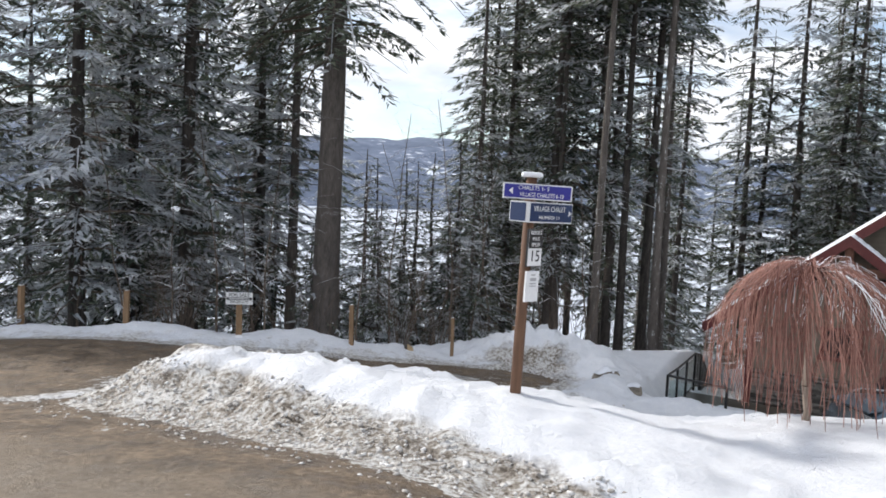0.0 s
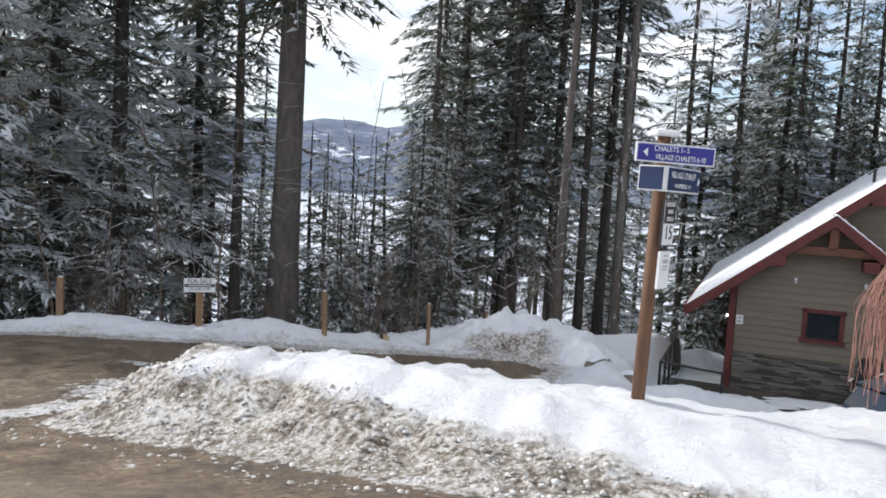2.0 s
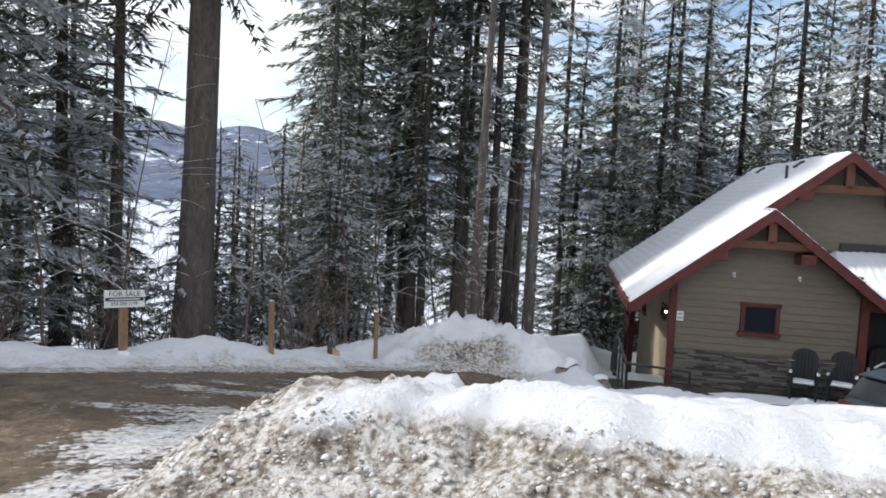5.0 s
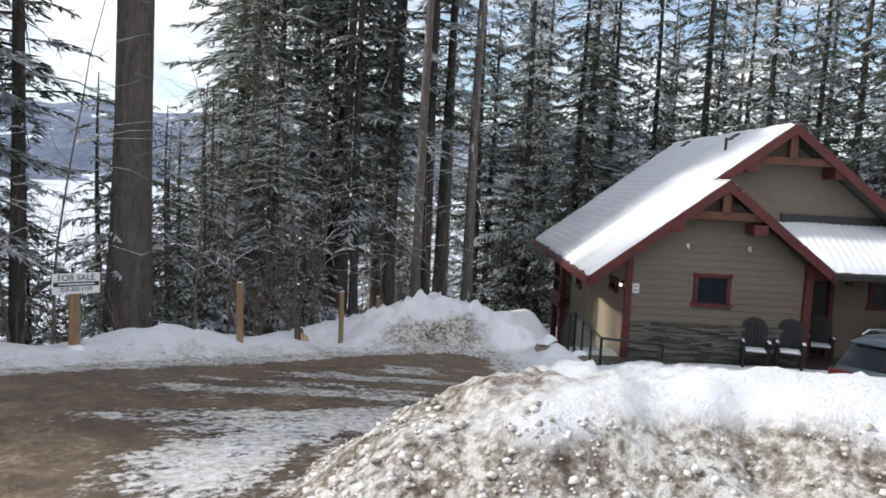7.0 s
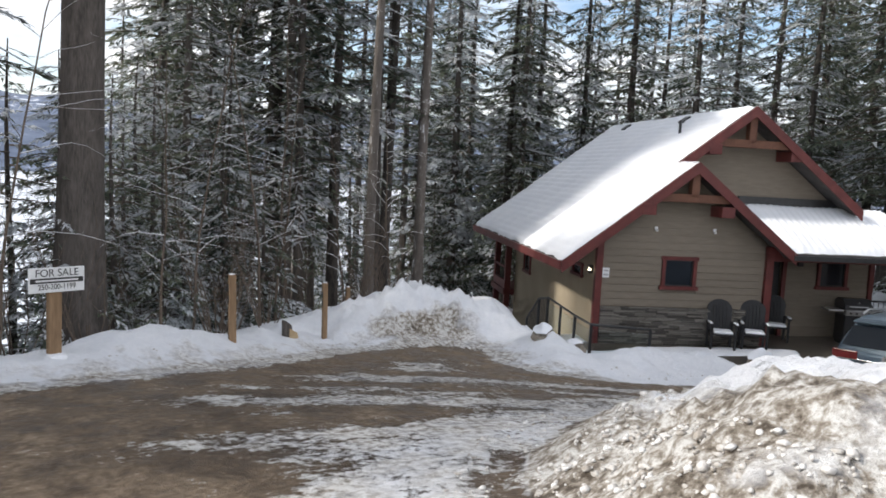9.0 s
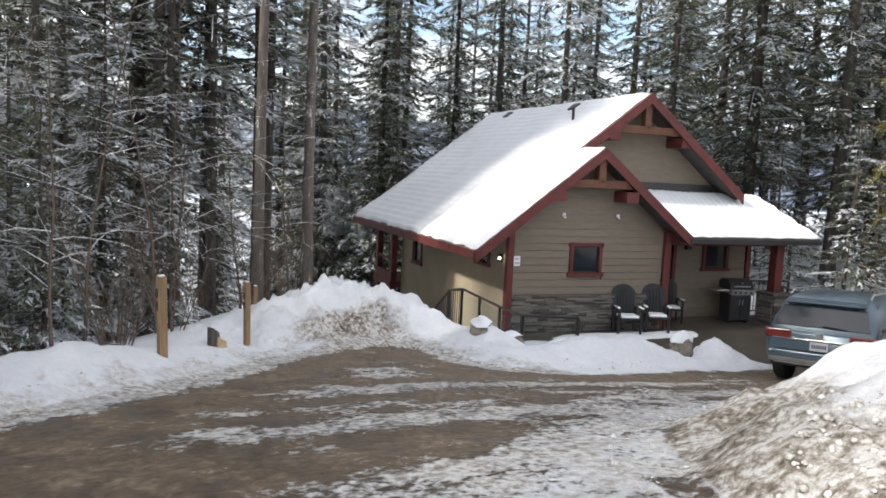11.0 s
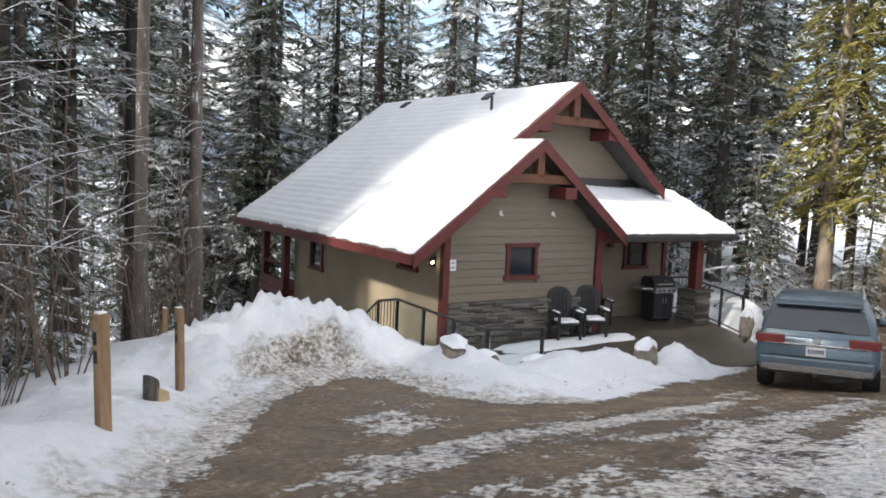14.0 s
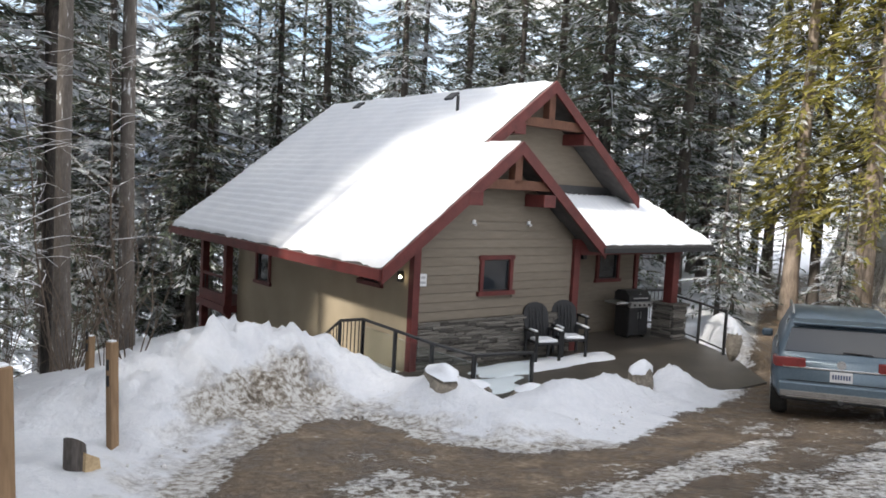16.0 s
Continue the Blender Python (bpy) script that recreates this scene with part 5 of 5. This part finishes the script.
rw = plate_on("rear_window", [(-0.80, y_rear(1.14) - 0.012, 1.14), (0.80, y_rear(1.14) - 0.012, 1.14), (0.70, y_rear(1.50) - 0.012, 1.50), (-0.70, y_rear(1.50) - 0.012, 1.50)], GLASS, car)
part("wiper", rod(bmesh.new(), (0.02, y_rear(1.18) - 0.05, 1.18), (0.42, y_rear(1.16) - 0.05, 1.16), 0.012, n=6), BLACK, rw)
part("spoiler", boxes(((0, -2.18, 1.60), (1.36, 0.26, 0.035), (12, 0, 0)), bevel=0.012), CAR_PAINT, car)
for sx in (-1, 1):
    part("roof_rail", rod(rod(rod(bmesh.new(), (sx * 0.68, -1.75, 1.79), (sx * 0.68, 0.2, 1.80), 0.02), (sx * 0.68, -1.95, 1.70), (sx * 0.68, -1.75, 1.79), 0.02), (sx * 0.68, 0.2, 1.80), (sx * 0.68, 0.4, 1.71), 0.02), STEEL, car)
    tl = part("tail_light", boxes(((sx * 0.71, -2.435, 0.975), (0.44, 0.06, 0.16)), bevel=0.015), LAMP_RED, car)
    part("tail_light", boxes(((sx * 0.925, -2.28, 0.985), (0.07, 0.30, 0.14)), bevel=0.015), LAMP_RED, car)
    part("reflector", boxes(((sx * 0.62, -2.425, 0.52), (0.28, 0.02, 0.03))), LAMP_RED, car)
    part("exhaust_trim", boxes(((sx * 0.66, -2.445, 0.43), (0.30, 0.05, 0.06)), bevel=0.015), CHROME, car)
    part("wing_mirror", boxes(((sx * 1.07, 0.72, 1.13), (0.2, 0.11, 0.15)), bevel=0.04), CAR_PAINT, car)
    for nm, y0, y1 in (("side_window", -1.95, -0.95), ("side_window", -0.85, 0.0), ("side_window", 0.1, 0.85)):
        t1 = 1.60 if y1 < 0.5 else 1.45
        pts = [(sx * 0.905, y0, 1.12), (sx * 0.905, y1, 1.12), (sx * 0.735, y1 - 0.1 * (y1 > 0.5), t1), (sx * 0.735, y0 + 0.18 * (y0 < -1.5), 1.60)]
        plate_on(nm, pts[::sx], GLASS, car, 0.012)
    for y in (-1.47, 1.50):
        bm = bmesh.new()
        bmesh.ops.create_cone(bm, cap_ends=True, segments=28, radius1=0.38, radius2=0.38, depth=0.26, matrix=pose(sx * 0.85, y, 0.38, 0, 90, 0))
        bmesh.ops.bevel(bm, geom=[e_ for e_ in bm.edges if len(e_.link_faces) == 2 and e_.calc_face_angle() > 1], offset=0.03, segments=2, affect="EDGES")
        wh = part("wheel", bm, TYRE, car, "black winter tyre")
        bm = rod(bmesh.new(), (sx * 0.94, y, 0.38), (sx * 0.987, y, 0.38), 0.25, 0.24, 24)
        part("rim", bm, STEEL, wh)
part("chrome_strip", boxes(((0, -2.452, 0.905), (1.62, 0.025, 0.03)), bevel=0.006), CHROME, car)
lp_ = part("licence_plate", boxes(((0, -2.462, 0.80), (0.31, 0.012, 0.16)), bevel=0.003), GREY_TEXT, car, "grimy licence plate")
part("print_bar", boxes(*[((-0.11 + 0.037 * k, -2.469, 0.80), (0.022, 0.004, 0.07)) for k in range(7)]), NAVY, lp_)
bm = bmesh.new()
bmesh.ops.create_cone(bm, cap_ends=True, segments=20, radius1=0.065, radius2=0.065, depth=0.02, matrix=pose(0, -2.455, 0.985, 90, 0, 0))
part("badge", bm, CHROME, car)
part("bumper", boxes(((0, -2.44, 0.56), (1.74, 0.10, 0.24)), bevel=0.03), CAR_PAINT, car)
part("lower_bumper", boxes(((0, -2.47, 0.50), (1.70, 0.06, 0.10)), bevel=0.02), CAR_DIRT, car, "bumper edge grey with road grime")
part("bumper_cladding", boxes(((0, -2.43, 0.445), (1.66, 0.10, 0.10)), bevel=0.025), BLACK_RESIN, car)
part("bumper_strip", boxes(((0, -2.485, 0.455), (1.5, 0.02, 0.022))), CHROME, car)
part("tow_hitch", boxes(((0, -2.50, 0.42), (0.07, 0.1, 0.07)), bevel=0.008), BLACK, car)
part("tailgate_line", boxes(((0, -2.447, 0.70), (1.5, 0.01, 0.012))), BLACK_RESIN, car)
part("underbody", boxes(((0, 0, 0.42), (1.3, 4.2, 0.16))), BLACK_RESIN, car)

# ---- ploughed lumps of dirty snow ----
rl = np.random.default_rng(21)
ico = bmesh.new()
bmesh.ops.create_icosphere(ico, subdivisions=1, radius=1.0)
IV = np.array([v.co[:] for v in ico.verts])
IF = np.array([[v.index for v in f_.verts] for f_ in ico.faces])
ico.free()
C = np.column_stack([rl.uniform(-5, 6, 90000), rl.uniform(2.5, 20.5, 90000)])
dl, di = inside_distance(C, LOT), inside_distance(C, ISLAND)
want = ((di > 0.0) & (di < 0.85) & (C[:, 1] < 10.6)) | ((di > -0.5) & (di <= 0) & (rl.random(len(C)) < 0.12)) | ((dl > -0.4) & (dl < 0.1) & (di < -1) & (rl.random(len(C)) < 0.05))
want &= (C[:, 1] + 0.5 * C[:, 0] > 3.9) & ((C[:, 0] < 1.8) | (C[:, 1] > 12))
C = C[want][:6000]
cz = ground_height(C)[0]
sz = 0.006 + 0.017 * rl.random(len(C)) ** 3
LV = (IV[None] * (1 + 0.25 * rl.standard_normal((len(C), len(IV), 1))) * sz[:, None, None] * np.array([1.4, 1.2, 0.9])) + np.column_stack([C, cz + sz * 0.05])[:, None, :]
LF = (IF[None] + (np.arange(len(C)) * len(IV))[:, None, None]).reshape(-1, 3)
tagged(raw("snow_lumps", LV.reshape(-1, 3), LF, [ICE_RUBBLE], smooth=True), "ploughed lumps of dirty snow along the banks", "snow", kind="stuff")

# ---- boards and stones of the chalet front ----
PITCH = 0.178
for k in range(22):
    z0 = 0.94 + PITCH * k
    z1 = z0 + PITCH - 0.008
    zc = z1
    lo = max(0.09, 2.12 - (front_z(2.12) - 0.2 - zc) / S)
    hi = min(4.36, 2.12 + (front_z(2.12) - 0.2 - zc) / S)
    if hi - lo < 0.25:
        break
    spans = [(lo, hi)]
    if z1 > WIN[2] - 0.02 and z0 < WIN[3] - 0.01:
        spans = [(lo, WIN[0] - 0.02), (WIN[1] + 0.02, hi)]
    for a, b_ in spans:
        bm = prism(bmesh.new(), [(0.035, z0), (0.035, z1), (0.018, z1), (0.0, z0)], 0, a, b_)
        part("siding_board", bm, SIDING, ch)
for k in range(17):
    z0 = 0.1 + PITCH * k
    bm = prism(bmesh.new(), [(1.296, z0), (1.296, z0 + 0.17), (1.282, z0 + 0.17), (1.266, z0)], 0, 5.80, 6.66 if 1.2 < z0 < 2.1 else 8.27)
    part("siding_board", bm, SIDING, ch)
part("stone_backing", boxes(((2.2, 0.0, 0.42), (4.3, 0.06, 0.98))), MORTAR, ch)
rk = random.Random(9)
stone_meshes = []
for k in range(8):
    bm = boxes(((0, 0, 0), (1, 1, 1)))
    for v in bm.verts:
        v.co += Vector((rk.uniform(-0.02, 0.02), rk.uniform(-0.18, 0.18), rk.uniform(-0.07, 0.07)))
    me = bpy.data.meshes.new("stone")
    bm.to_mesh(me)
    bm.free()
    me.materials.append(STONE)
    stone_meshes.append(me)


def stones(x0, x1, z0, z1, place, parent):
    z = z0
    while z < z1 - 0.02:
        h = min(rk.choice((0.032, 0.042, 0.052)), z1 - z)
        x = x0
        while x < x1 - 0.02:
            w = min(rk.uniform(0.22, 0.6), x1 - x)
            o = new("stone", rk.choice(stone_meshes))
            o.parent = parent
            o.matrix_basis = place(x + w / 2, z + h / 2, rk.uniform(-0.018, 0.012)) @ Matrix.Diagonal((w - 0.01, 0.09, h - 0.008, 1))
            x += w
        z += h


stones(0.09, 4.36, -0.05, 0.92, lambda x, z, d: pose(x, -0.03 + d, z), ch)
stones(-0.29, 0.29, 0.0, 0.85, lambda x, z, d: pose(8.17 + x, -0.28 + d, z), ch)
stones(-0.29, 0.29, 0.0, 0.85, lambda x, z, d: pose(8.17 - 0.28 + d, x, z, 0, 0, 90), ch)
